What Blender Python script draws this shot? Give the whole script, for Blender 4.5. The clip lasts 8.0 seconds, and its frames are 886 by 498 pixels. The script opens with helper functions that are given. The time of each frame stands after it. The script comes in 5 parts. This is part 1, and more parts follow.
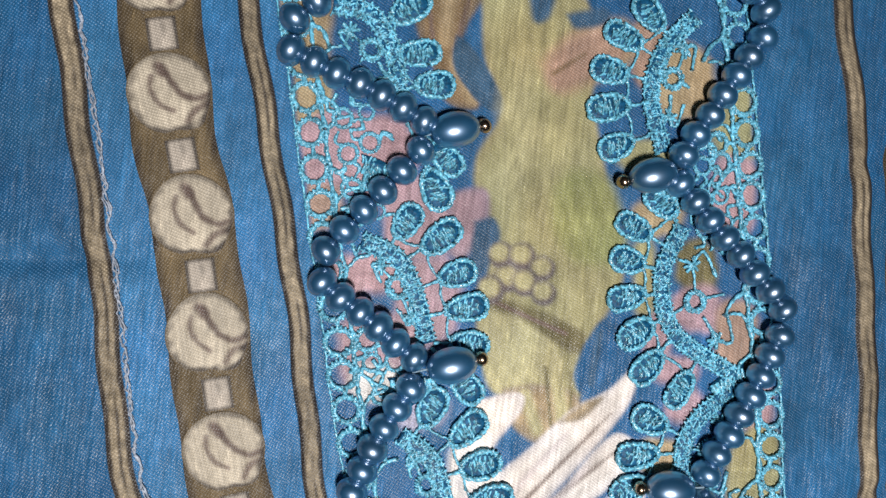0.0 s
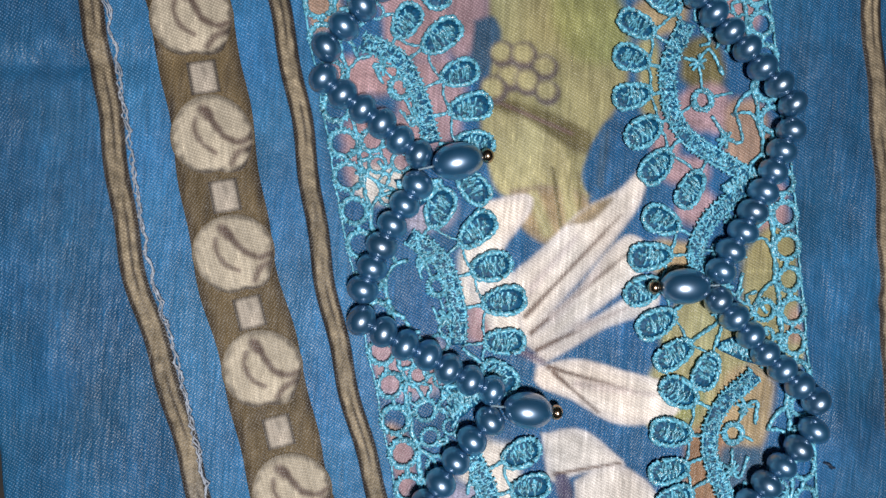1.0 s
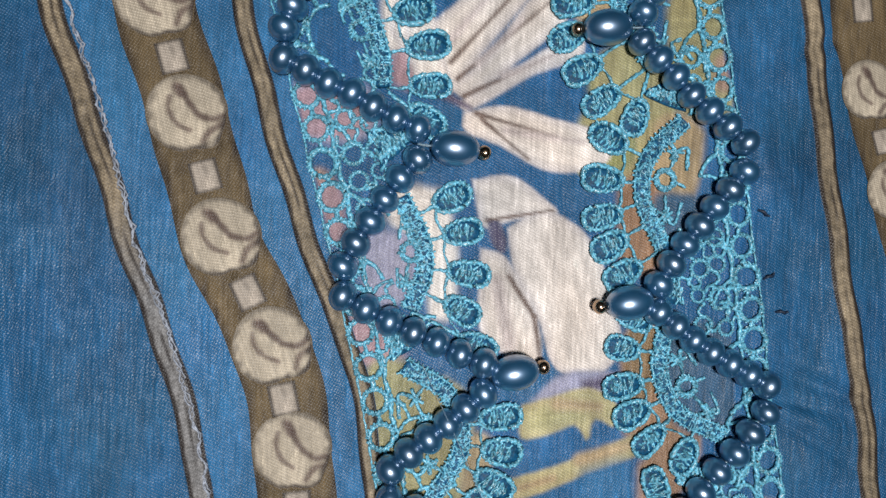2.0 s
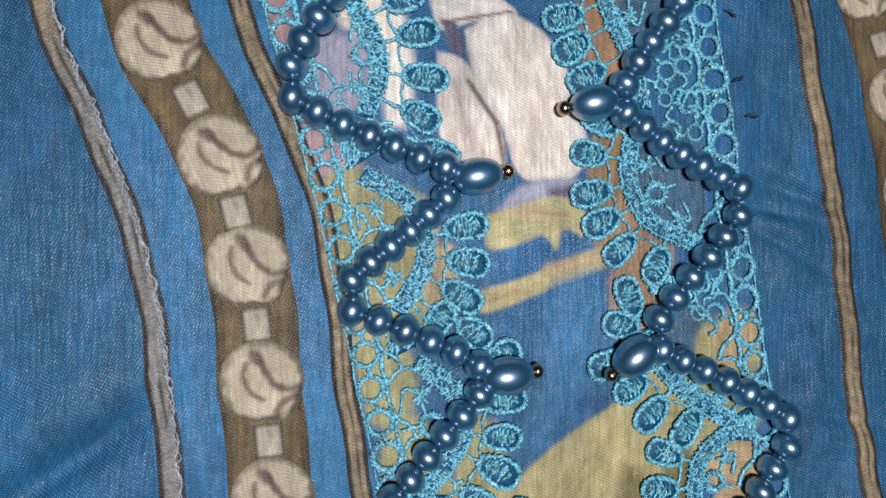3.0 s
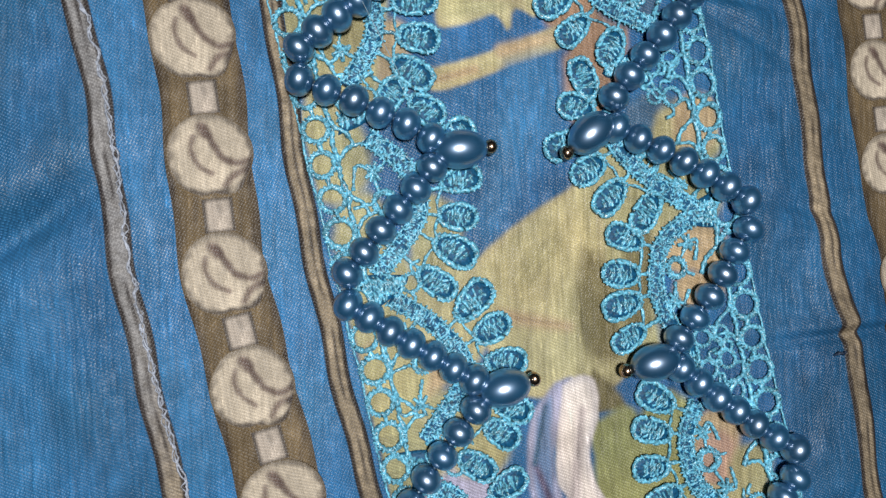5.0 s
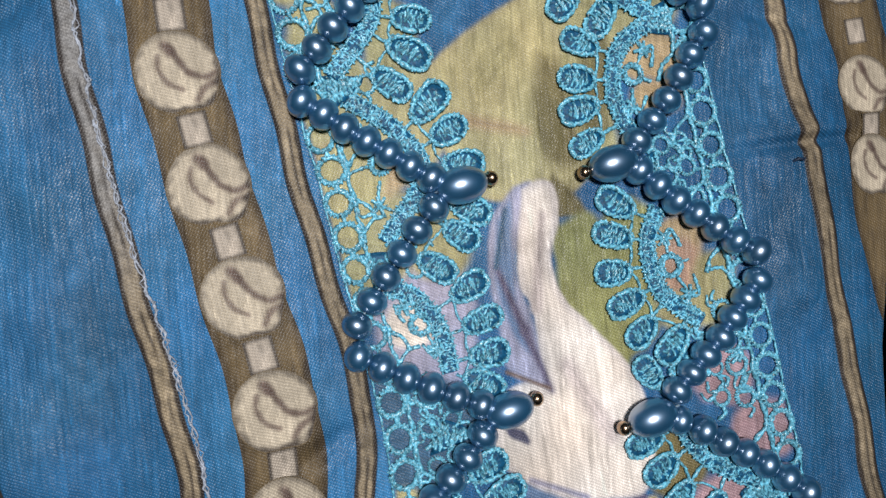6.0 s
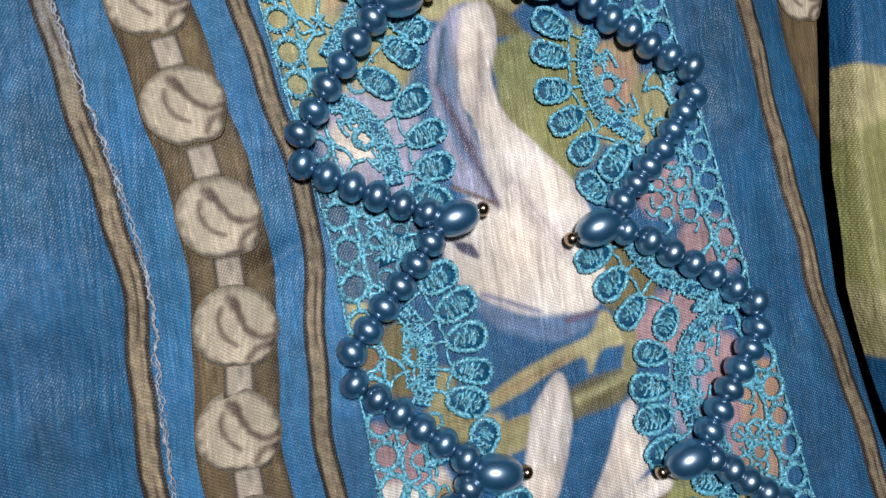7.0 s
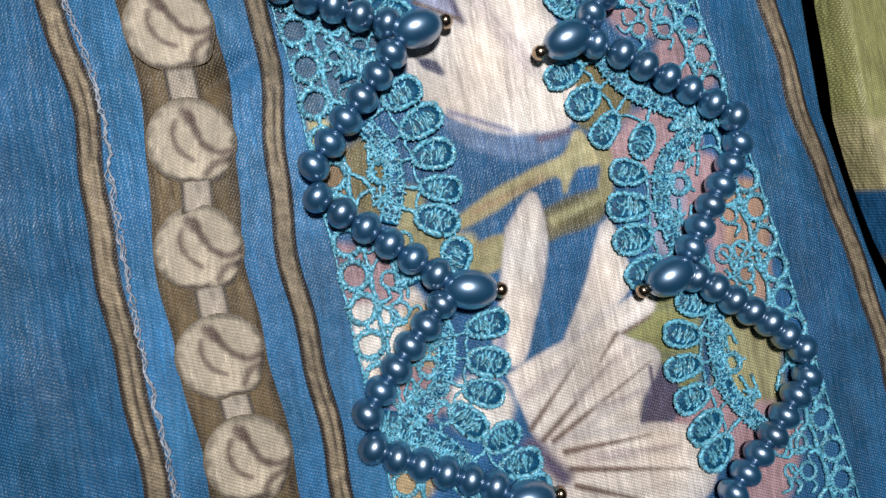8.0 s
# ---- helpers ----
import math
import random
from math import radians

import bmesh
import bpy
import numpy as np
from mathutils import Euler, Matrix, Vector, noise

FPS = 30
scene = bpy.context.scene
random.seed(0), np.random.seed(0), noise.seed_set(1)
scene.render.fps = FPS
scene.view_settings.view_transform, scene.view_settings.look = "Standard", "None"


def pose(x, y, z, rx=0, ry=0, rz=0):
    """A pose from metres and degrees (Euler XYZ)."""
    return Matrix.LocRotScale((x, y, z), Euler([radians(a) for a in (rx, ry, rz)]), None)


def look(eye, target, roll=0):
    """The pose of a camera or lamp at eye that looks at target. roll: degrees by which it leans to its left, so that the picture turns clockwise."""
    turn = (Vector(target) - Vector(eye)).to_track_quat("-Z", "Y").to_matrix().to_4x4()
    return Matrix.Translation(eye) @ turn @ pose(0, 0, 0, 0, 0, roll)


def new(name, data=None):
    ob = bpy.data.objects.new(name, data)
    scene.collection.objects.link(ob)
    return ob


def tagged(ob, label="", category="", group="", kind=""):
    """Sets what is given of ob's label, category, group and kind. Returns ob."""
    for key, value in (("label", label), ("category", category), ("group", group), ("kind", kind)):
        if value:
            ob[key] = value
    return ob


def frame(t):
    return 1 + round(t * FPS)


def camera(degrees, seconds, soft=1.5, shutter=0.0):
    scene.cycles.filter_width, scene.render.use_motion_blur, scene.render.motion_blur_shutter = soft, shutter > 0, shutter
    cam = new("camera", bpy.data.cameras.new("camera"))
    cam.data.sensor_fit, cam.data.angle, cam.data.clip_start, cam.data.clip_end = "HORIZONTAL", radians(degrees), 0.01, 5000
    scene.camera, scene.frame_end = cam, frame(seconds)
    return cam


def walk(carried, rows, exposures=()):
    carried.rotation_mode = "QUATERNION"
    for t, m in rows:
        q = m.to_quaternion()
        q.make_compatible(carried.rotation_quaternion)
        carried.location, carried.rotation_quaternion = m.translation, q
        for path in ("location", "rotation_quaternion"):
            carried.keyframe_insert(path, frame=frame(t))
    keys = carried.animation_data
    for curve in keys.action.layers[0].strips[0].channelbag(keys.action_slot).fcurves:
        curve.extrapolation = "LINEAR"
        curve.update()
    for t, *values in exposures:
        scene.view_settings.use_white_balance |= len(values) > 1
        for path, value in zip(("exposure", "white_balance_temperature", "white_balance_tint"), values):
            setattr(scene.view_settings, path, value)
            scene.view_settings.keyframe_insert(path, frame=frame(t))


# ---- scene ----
# ---- camera ----
cam = camera(65.0, 8.0, soft=1.5)
PATH = [
    (0, -0.02819, 0.01953, 0.12657, -1.047, -8.379, 6.861),
    (0.5, -0.02324, -0.00143, 0.12593, -0.775, -6.853, 5.299),
    (1, -0.02246, -0.01624, 0.12684, -0.89, -6.981, 4.322),
    (1.5, -0.01424, -0.04459, 0.12793, 0.634, -7.448, 2.921),
    (2, -0.00738, -0.06629, 0.12853, 0.993, -7.44, 1.966),
    (2.2, -0.00679, -0.0775, 0.12835, 1.692, -7.776, 1.62),
    (3.3, -0.0006, -0.09917, 0.12203, -1.297, -9.663, -1.146),
    (3.5, 0.00051, -0.10118, 0.12244, -1.471, -9.856, -1.274),
    (4, 0.00057, -0.11163, 0.12176, -1.258, -9.79, -1.825),
    (4.2, 0.00128, -0.11674, 0.12124, -0.687, -9.796, -2.005),
    (5.3, 0.0066, -0.1474, 0.12358, 0.303, -9.278, -2.359),
    (5.5, 0.00849, -0.15482, 0.1238, 0.5, -9.33, -2.856),
    (6, 0.01001, -0.17367, 0.12425, 0.417, -9.412, -3.922),
    (6.5, 0.01168, -0.18919, 0.12668, 0.721, -9.989, -4.868),
    (7, 0.01224, -0.2149, 0.125, 4.006, -11.184, -6.546),
    (7.2, 0.01247, -0.21940, 0.12402, 3.823, -11.136, -6.877),
    (7.5, 0.01506, -0.23009, 0.12255, 3.549, -11.063, -7.373),
    (8, 0.01617, -0.24651, 0.11991, 3.77, -10.506, -8.894),
]
EXPOSURES = [(0.0, -0.06), (0.5, -0.28), (1.0, -0.30), (2.2, -0.47), (3.5, -0.36), (4.2, -0.31), (5.5, -0.25), (6.5, -0.38), (7.2, -0.36), (8.0, -0.27)]
walk(cam, [(t, pose(x, y, z, rx, ry, rz)) for t, x, y, z, rx, ry, rz in PATH], EXPOSURES)

# ---- light: dim room, one small torch above the cloth ----
MM = 0.001
world = bpy.data.worlds.new("room_light")
scene.world = world
world.use_nodes = True
back = world.node_tree.nodes["Background"]
back.inputs["Color"].default_value = (0.80, 0.90, 1.0, 1)
back.inputs["Strength"].default_value = 0.012
torch_data = bpy.data.lights.new("torch", "AREA")
torch_data.shape, torch_data.size = "DISK", 0.08
torch_data.energy = 3.75
torch_data.color = (1.0, 0.97, 0.95)
torch = new("torch", torch_data)
torch.matrix_world = look((0.010, -0.118, 0.50), (0.02, -0.118, 0.0))


# ---- materials ----
def lin(r, g, b):
    """Linear colour from 0..255 display values."""
    return tuple(((c / 255) / 12.92 if c < 10.3 else ((c / 255 + 0.055) / 1.055) ** 2.4) for c in (r, g, b))


class Nodes:
    def __init__(self, name):
        self.mat = bpy.data.materials.new(name)
        self.mat.use_nodes = True
        self.tree = self.mat.node_tree
        self.bsdf = self.tree.nodes["Principled BSDF"]

    def add(self, kind, **values):
        node = self.tree.nodes.new(kind)
        for key, value in values.items():
            node.inputs[key].default_value = value
        return node

    def link(self, a, b):
        self.tree.links.new(a, b)

    def maths(self, op, a, b):
        node = self.tree.nodes.new("ShaderNodeMath")
        node.operation = op
        for slot, value in ((0, a), (1, b)):
            if isinstance(value, (int, float)):
                node.inputs[slot].default_value = value
            else:
                self.link(value, node.inputs[slot])
        return node.outputs[0]

    def noise(self, scale, stretch=(1, 1, 1), detail=3.0, source="Object", turn=0.0):
        coord = self.tree.nodes.new("ShaderNodeTexCoord")
        mapping = self.tree.nodes.new("ShaderNodeMapping")
        mapping.inputs["Scale"].default_value = stretch
        mapping.inputs["Rotation"].default_value = (0, 0, turn)
        tex = self.add("ShaderNodeTexNoise", Scale=scale, Detail=detail)
        self.link(coord.outputs[source], mapping.inputs[0])
        self.link(mapping.outputs[0], tex.inputs["Vector"])
        return tex.outputs["Fac"]

    def wave(self, scale, turn, distortion):
        coord = self.tree.nodes.new("ShaderNodeTexCoord")
        mapping = self.tree.nodes.new("ShaderNodeMapping")
        mapping.inputs["Rotation"].default_value = (0, 0, turn)
        tex = self.add("ShaderNodeTexWave", Scale=scale, Distortion=distortion, Detail=1.0)
        tex.inputs["Detail Scale"].default_value = 0.6
        self.link(coord.outputs["Object"], mapping.inputs[0])
        self.link(mapping.outputs[0], tex.inputs["Vector"])
        return tex.outputs["Fac"]

    def shade(self, colour, fac, low, high):
        """colour multiplied by a factor that runs from low to high with fac."""
        span = self.add("ShaderNodeMapRange")
        span.inputs["To Min"].default_value, span.inputs["To Max"].default_value = low, high
        span.inputs["From Min"].default_value, span.inputs["From Max"].default_value = 0.25, 0.75
        self.link(fac, span.inputs["Value"])
        scaled = self.tree.nodes.new("ShaderNodeVectorMath")
        scaled.operation = "SCALE"
        self.link(colour, scaled.inputs[0])
        self.link(span.outputs[0], scaled.inputs["Scale"])
        return scaled.outputs[0]

    def finish(self, colour, height, distance, strength=1.0):
        self.link(colour, self.bsdf.inputs["Base Color"])
        if height is not None:
            bump = self.add("ShaderNodeBump", Strength=strength, Distance=distance)
            self.link(height, bump.inputs["Height"])
            self.link(bump.outputs[0], self.bsdf.inputs["Normal"])
        return self.mat

    def put(self, **values):
        for key, value in values.items():
            self.bsdf.inputs[key.replace("_", " ")].default_value = value


def satin(name, rough=0.36, spec=0.5, sheen=0.0):
    """Printed satin: the print is in the colour attribute, the fine twill, crinkle and painted glints here."""
    m = Nodes(name)
    m.put(Roughness=rough, Specular_IOR_Level=spec, Sheen_Weight=sheen)
    paint = m.add("ShaderNodeAttribute")
    paint.attribute_name = "print"
    weft = m.wave(620, -1.13, 2.5)
    warp = m.wave(700, 0.5, 5.0)
    twill = m.maths("MULTIPLY", weft, warp)
    streak = m.noise(900, (1.6, 0.16, 1), 3)
    slub = m.noise(160, (1.2, 0.25, 1), 4)
    cloud = m.noise(38, (1, 0.7, 1), 4)
    colour = m.shade(paint.outputs["Color"], streak, 0.84, 1.18)
    colour = m.shade(colour, weft, 0.87, 1.14)
    colour = m.shade(colour, twill, 0.88, 1.18)
    colour = m.shade(colour, m.noise(760, (2.4, 0.14, 1), 2), 0.86, 1.16)
    # glints of the shiny weave, put into the colour as bright specks
    painted_glint = m.noise(1500, (1.5, 0.22, 1), 1)
    colour = m.shade(colour, m.maths("POWER", painted_glint, 3.0), 0.92, 1.9)
    colour = m.shade(colour, slub, 0.82, 1.18)
    colour = m.shade(colour, cloud, 0.78, 1.22)
    height = m.maths("ADD", m.maths("MULTIPLY", m.maths("MULTIPLY", twill, m.noise(420, (1, 1, 1), 2)), 0.8), m.maths("ADD", streak, m.maths("MULTIPLY", slub, 2.0)))
    return m.finish(colour, height, 0.00034, 0.9)


def thread(name, rgb, rough=0.34, spread=0.45, metal=0.0, spec=0.7):
    """Shiny embroidery thread with single strands."""
    m = Nodes(name)
    m.put(Roughness=rough, Metallic=metal, Specular_IOR_Level=spec)
    base = m.add("ShaderNodeRGB")
    base.outputs[0].default_value = (*lin(*rgb), 1)
    fine = m.noise(1700, (1, 1, 1), 2)
    big = m.noise(240, (1, 1, 1), 3)
    colour = m.shade(base.outputs[0], fine, 1 - spread, 1 + spread)
    colour = m.shade(colour, big, 0.75, 1.25)
    return m.finish(colour, fine, 0.00025, 0.9)


def pearl(name, rgb):
    m = Nodes(name)
    m.put(Roughness=0.42, Metallic=0.6, Specular_IOR_Level=0.6, Coat_Weight=1.0, Coat_Roughness=0.29, Coat_IOR=3.2)
    base = m.add("ShaderNodeRGB")
    base.outputs[0].default_value = (*lin(*rgb), 1)
    info = m.tree.nodes.new("ShaderNodeObjectInfo")
    cloud = m.noise(420, (1, 1, 1), 3)
    vary = m.maths("ADD", m.maths("MULTIPLY", info.outputs["Random"], 0.35), m.maths("MULTIPLY", cloud, 0.65))
    return m.finish(m.shade(base.outputs[0], vary, 0.80, 1.22), cloud, 0.00003, 0.5)


def metal(name, rgb, rough):
    m = Nodes(name)
    m.put(Roughness=rough, Metallic=1.0)
    base = m.add("ShaderNodeRGB")
    base.outputs[0].default_value = (*lin(*rgb), 1)
    tarnish = m.noise(900, (1, 1, 1), 3)
    return m.finish(m.shade(base.outputs[0], tarnish, 0.6, 1.2), tarnish, 0.00004, 0.4)


def board(name, rgb):
    m = Nodes(name)
    m.put(Roughness=0.6)
    base = m.add("ShaderNodeRGB")
    base.outputs[0].default_value = (*lin(*rgb), 1)
    grain = m.noise(60, (0.15, 3.0, 1), 6)
    knots = m.noise(9, (0.5, 2.0, 1), 4)
    return m.finish(m.shade(m.shade(base.outputs[0], grain, 0.55, 1.3), knots, 0.7, 1.2), grain, 0.0004, 0.6)


SATIN = satin("printed_satin")
BRAID = satin("printed_braid", 0.45, 0.5)
LACE = thread("lace_thread", (100, 174, 200), 0.26, 0.95)
LACE_DARK = thread("lace_ground_thread", (18, 80, 116), 0.5, 0.6, spec=0.25)
WHITE_THREAD = thread("pale_thread", (150, 158, 172), 0.45, 0.6)
NYLON = thread("clear_thread", (150, 175, 190), 0.2, 0.1)
PEARL = pearl("blue_pearl", (26, 104, 152))
BRASS = metal("dark_brass", (190, 165, 140), 0.22)
WOOD = board("dark_wood", (26, 19, 15))


# ---- mesh helpers ----
def smooth_mesh(name, verts, faces):
    mesh = bpy.data.meshes.new(name)
    mesh.from_pydata(verts, [], faces)
    mesh.polygons.foreach_set("use_smooth", np.ones(len(mesh.polygons), dtype=bool))
    mesh.update()
    return mesh


def part(name, mesh, material, parent=None, label="", m=None):
    """One mesh object, under a thing or a part."""
    if not mesh.materials:
        mesh.materials.append(material)
    ob = new(name, mesh)
    if m is not None:
        ob.matrix_basis = m
    ob.parent = parent
    return tagged(ob, label)


def thing(name, label, category, group="", kind="", at=(0, 0, 0)):
    ob = new(name)
    ob.empty_display_size = 0.005
    ob.location = at
    return tagged(ob, label, category, group, kind)


def spline(points, step):
    """Even points along a Catmull-Rom curve through the given ones."""
    p = np.array(points, float)
    p = np.vstack([2 * p[0] - p[1], p, 2 * p[-1] - p[-2]])
    out = []
    for a, b, c, d in zip(p, p[1:], p[2:], p[3:]):
        for s in np.linspace(0, 1, 24, endpoint=False):
            out.append(0.5 * (2 * b + (c - a) * s + (2 * a - 5 * b + 4 * c - d) * s * s + (3 * b - a - 3 * c + d) * s ** 3))
    out.append(p[-2])
    out = np.array(out)
    run = np.concatenate([[0], np.cumsum(np.linalg.norm(np.diff(out, axis=0), axis=1))])
    even = np.linspace(0, run[-1], max(3, int(run[-1] / step) + 1))
    return np.stack([np.interp(even, run, out[:, k]) for k in range(out.shape[1])], 1)


def tube_data(path, radius, sides=6, closed=False, base=0, rough=0.0, rng=None, flat=1.0):
    """Vertices and faces of a tube along path; rough: how far the radius jumps from stitch to stitch."""
    path = np.asarray(path, float)
    n = len(path)
    if closed:
        tangent = np.roll(path, -1, 0) - np.roll(path, 1, 0)
    else:
        tangent = np.gradient(path, axis=0)
    tangent /= np.linalg.norm(tangent, axis=1)[:, None] + 1e-12
    up = np.array([0, 0, 1.0])
    side = np.cross(tangent, up)
    bad = np.linalg.norm(side, axis=1) < 1e-6
    side[bad] = (1, 0, 0)
    side /= np.linalg.norm(side, axis=1)[:, None]
    top = np.cross(side, tangent)
    rad = np.broadcast_to(np.asarray(radius, float), (n,)).copy()
    if rough and rng is not None:
        rad *= 1 + rough * rng.uniform(-1, 1, n)
    ang = np.linspace(0, 2 * np.pi, sides, endpoint=False)
    ring = path[:, None, :] + rad[:, None, None] * (np.cos(ang)[None, :, None] * side[:, None, :] + flat * np.sin(ang)[None, :, None] * top[:, None, :])
    verts = [tuple(v) for v in ring.reshape(-1, 3)]
    faces = []
    for i in range(n if closed else n - 1):
        j = (i + 1) % n
        for k in range(sides):
            l = (k + 1) % sides
            faces.append((base + i * sides + k, base + i * sides + l, base + j * sides + l, base + j * sides + k))
    if not closed:
        faces.append(tuple(base + k for k in range(sides)))
        faces.append(tuple(base + (n - 1) * sides + k for k in reversed(range(sides))))
    return verts, faces


class Heap:
    """Gathers tubes and plates into one mesh."""

    def __init__(self):
        self.verts, self.faces = [], []

    def tube(self, path, radius, **more):
        v, f = tube_data(path, radius, base=len(self.verts), **more)
        self.verts += v
        self.faces += f

    def plate(self, outline, z, thick):
        """A thin domed plate inside a closed outline."""
        o = np.asarray(outline, float)[:, :2]
        c = o.mean(0)
        base, n = len(self.verts), len(o)
        for scale, h in ((1.0, z - thick), (1.0, z - thick * 0.3), (0.6, z)):
            self.verts += [(*(c + (q - c) * scale), h) for q in o]
        self.verts.append((*c, z + thick * 0.1))
        for r in range(2):
            for k in range(n):
                l = (k + 1) % n
                self.faces.append((base + r * n + k, base + r * n + l, base + (r + 1) * n + l, base + (r + 1) * n + k))
        for k in range(n):
            self.faces.append((base + 2 * n + k, base + 2 * n + (k + 1) % n, base + 3 * n))

    def mesh(self, name):
        return smooth_mesh(name, self.verts, self.faces)


# ---- the lie of the cloth (millimetres in, millimetres out) ----
def hump(x, y, cx, cy, sx, sy, turn=0.0):
    c, s = math.cos(radians(turn)), math.sin(radians(turn))
    u, v = (x - cx) * c + (y - cy) * s, -(x - cx) * s + (y - cy) * c
    return np.exp(-(u / sx) ** 2 / 2 - (v / sy) ** 2 / 2)


def fuzz(x, y, size, seed):
    """Cheap smooth noise in -1..1 from a few turned waves."""
    rng = np.random.RandomState(seed)
    total = 0
    for k in range(7):
        a, f, ph = rng.uniform(0, 6.28), rng.uniform(0.6, 2.2) / size, rng.uniform(0, 6.28)
        total = total + np.sin((x * math.cos(a) + y * math.sin(a)) * f * 2.2 + ph + 1.2 * np.sin((x * math.sin(a) - y * math.cos(a)) * f + ph))
    return total / 4.0


def step(lo, hi, v):
    s = np.clip((v - lo) / (hi - lo), 0, 1)
    return s * s * (3 - 2 * s)


LACE_LEFT = [(110, -58), (46, -40.6), (-5, -27.8), (-39, -18.6), (-70, -10), (-118, 0.4), (-160, 8.9), (-206, 17.6), (-245, 20.6), (-280, 24), (-345, 30)]
LACE_RIGHT = [(110, 35), (53, 49), (0, 61.2), (-34, 67), (-73, 73.3), (-123, 80.4), (-164, 88.2), (-214, 97.6), (-238, 103), (-281, 109.6), (-345, 119)]


def along(line, y):
    p = np.array(line, float)[::-1]
    return np.interp(y, p[:, 0], p[:, 1])


LEFT_EDGE = np.array([(110, -106), (30, -97), (-20, -90.5), (-65, -83), (-100, -77), (-150, -64), (-190, -53), (-212, -47.5), (-263, -41), (-340, -34)], float)[::-1]
RIGHT_EDGE = np.array([(110, 190), (-60, 152), (-120, 135), (-145, 131.0), (-170, 127.0), (-200, 123.2), (-226, 123), (-254, 128), (-285, 136), (-340, 148)], float)[::-1]


def edges(y):
    return np.interp(y, LEFT_EDGE[:, 0], LEFT_EDGE[:, 1]), np.interp(y, RIGHT_EDGE[:, 0], RIGHT_EDGE[:, 1])


def lie(x, y):
    x, y = np.asarray(x, float), np.asarray(y, float)
    z = 2.6 * hump(x, y, -4, -196, 8, 26) + 2.2 * hump(x, y, 102, -176, 9, 22) - 1.0 * hump(x, y, 17, -205, 6, 20)
    loose = np.clip((along(LACE_LEFT, y) - 46 - x) / 8, 0, 1) + np.clip((x - along(LACE_RIGHT, y)) / 5, 0, 1) * np.clip((along(LACE_RIGHT, y) + 16 - x) / 5, 0, 1)
    z = z + (0.75 * fuzz(x, y, 15, 90) + 0.16 * fuzz(x, y, 5, 92)) * loose
    z = z + 0.35 * np.sin(x * 0.09 + 1.3 * np.sin(y * 0.031)) * np.sin(y * 0.055 + 0.7)
    # soft folds and pinches
    z = z - 3.4 * hump(x, y, -47, -134, 11, 2.0, 33) + 2.4 * hump(x, y, -52, -128, 13, 5, 33) + 1.2 * hump(x, y, -42, -142, 10, 4, 33)
    z = z - 0.9 * hump(x, y, 82, -92, 6, 0.9, -12) - 0.8 * hump(x, y, 85, -99, 8, 1.1, -30) + 0.5 * hump(x, y, 84, -95, 7, 1.5, -20)
    z = z - 0.8 * hump(x, y, 98, -133, 8, 1.2, -12) + 0.5 * hump(x, y, 97, -138, 9, 1.6, -15) - 0.7 * hump(x, y, 84, -20, 7, 1.2, 20) - 0.9 * hump(x, y, 96, -222, 8, 1.3, -25)
    z = z - 1.3 * hump(x, y, 103, -158, 10, 0.9, 4) + 0.7 * hump(x, y, 103, -155.5, 11, 1.6, 4)
    z = z - 1.0 * hump(x, y, 86, -88, 9, 1.2, -20) + 0.6 * hump(x, y, 86, -85, 9, 2, -20)
    z = z - 1.1 * hump(x, y, -75, 10, 12, 1.6, 8) - 0.9 * hump(x, y, 78, 48, 10, 2.0, 25)
    z = z - 1.3 * hump(x, y, 7, -208, 6, 1.4, 30) - 1.2 * hump(x, y, -30, -222, 12, 5, 15)
    z = z + 0.8 * hump(x, y, -36, -170, 5, 30, -8) - 0.9 * hump(x, y, -26, -240, 4, 18, 6)
    left, right = edges(y)
    for d in (x - left, right - x):
        z = z - 1.2 * np.clip(1 - d / 14.0, 0, 1) ** 2 - 24.0 * np.clip(1 - d / 3.6, 0, 1) ** 2
    return z


def seat(x, y, lift=0.0, turn=0.0, size=1.0):
    """The pose of a small piece that lies on the cloth at x, y, turned by degrees."""
    e = 1.5
    dx = float(lie(x + e, y) - lie(x - e, y)) / (2 * e)
    dy = float(lie(x, y + e) - lie(x, y - e)) / (2 * e)
    normal = Vector((-dx, -dy, 1)).normalized()
    tilt = Vector((0, 0, 1)).rotation_difference(normal).to_matrix().to_4x4()
    return Matrix.Translation((x * MM, y * MM, (float(lie(x, y)) + lift) * MM)) @ tilt @ pose(0, 0, 0, 0, 0, turn) @ Matrix.Scale(size, 4)


# ---- the print ----
INK = {
    "blue": (40, 98, 146), "slate": (62, 96, 126), "olive": (166, 160, 118), "straw": (186, 178, 134), "green": (150, 152, 100),
    "moss": (116, 108, 74), "tan": (178, 156, 122), "brown": (138, 114, 84), "umber": (118, 98, 90), "peach": (178, 146, 128),
    "pink": (178, 146, 154), "violet": (98, 90, 116), "lavender": (164, 164, 190), "periwinkle": (104, 132, 172), "white": (238, 228, 220),
    "cloth": (36, 94, 138), "strip": (54, 118, 168), "cream": (198, 186, 166), "bark": (110, 94, 68), "char": (40, 32, 30), "braid": (146, 132, 110), "silver": (136, 138, 142), "orange": (160, 126, 100), "blush": (206, 194, 192),
}
INK = {name: np.array(lin(*rgb)) for name, rgb in INK.items()}


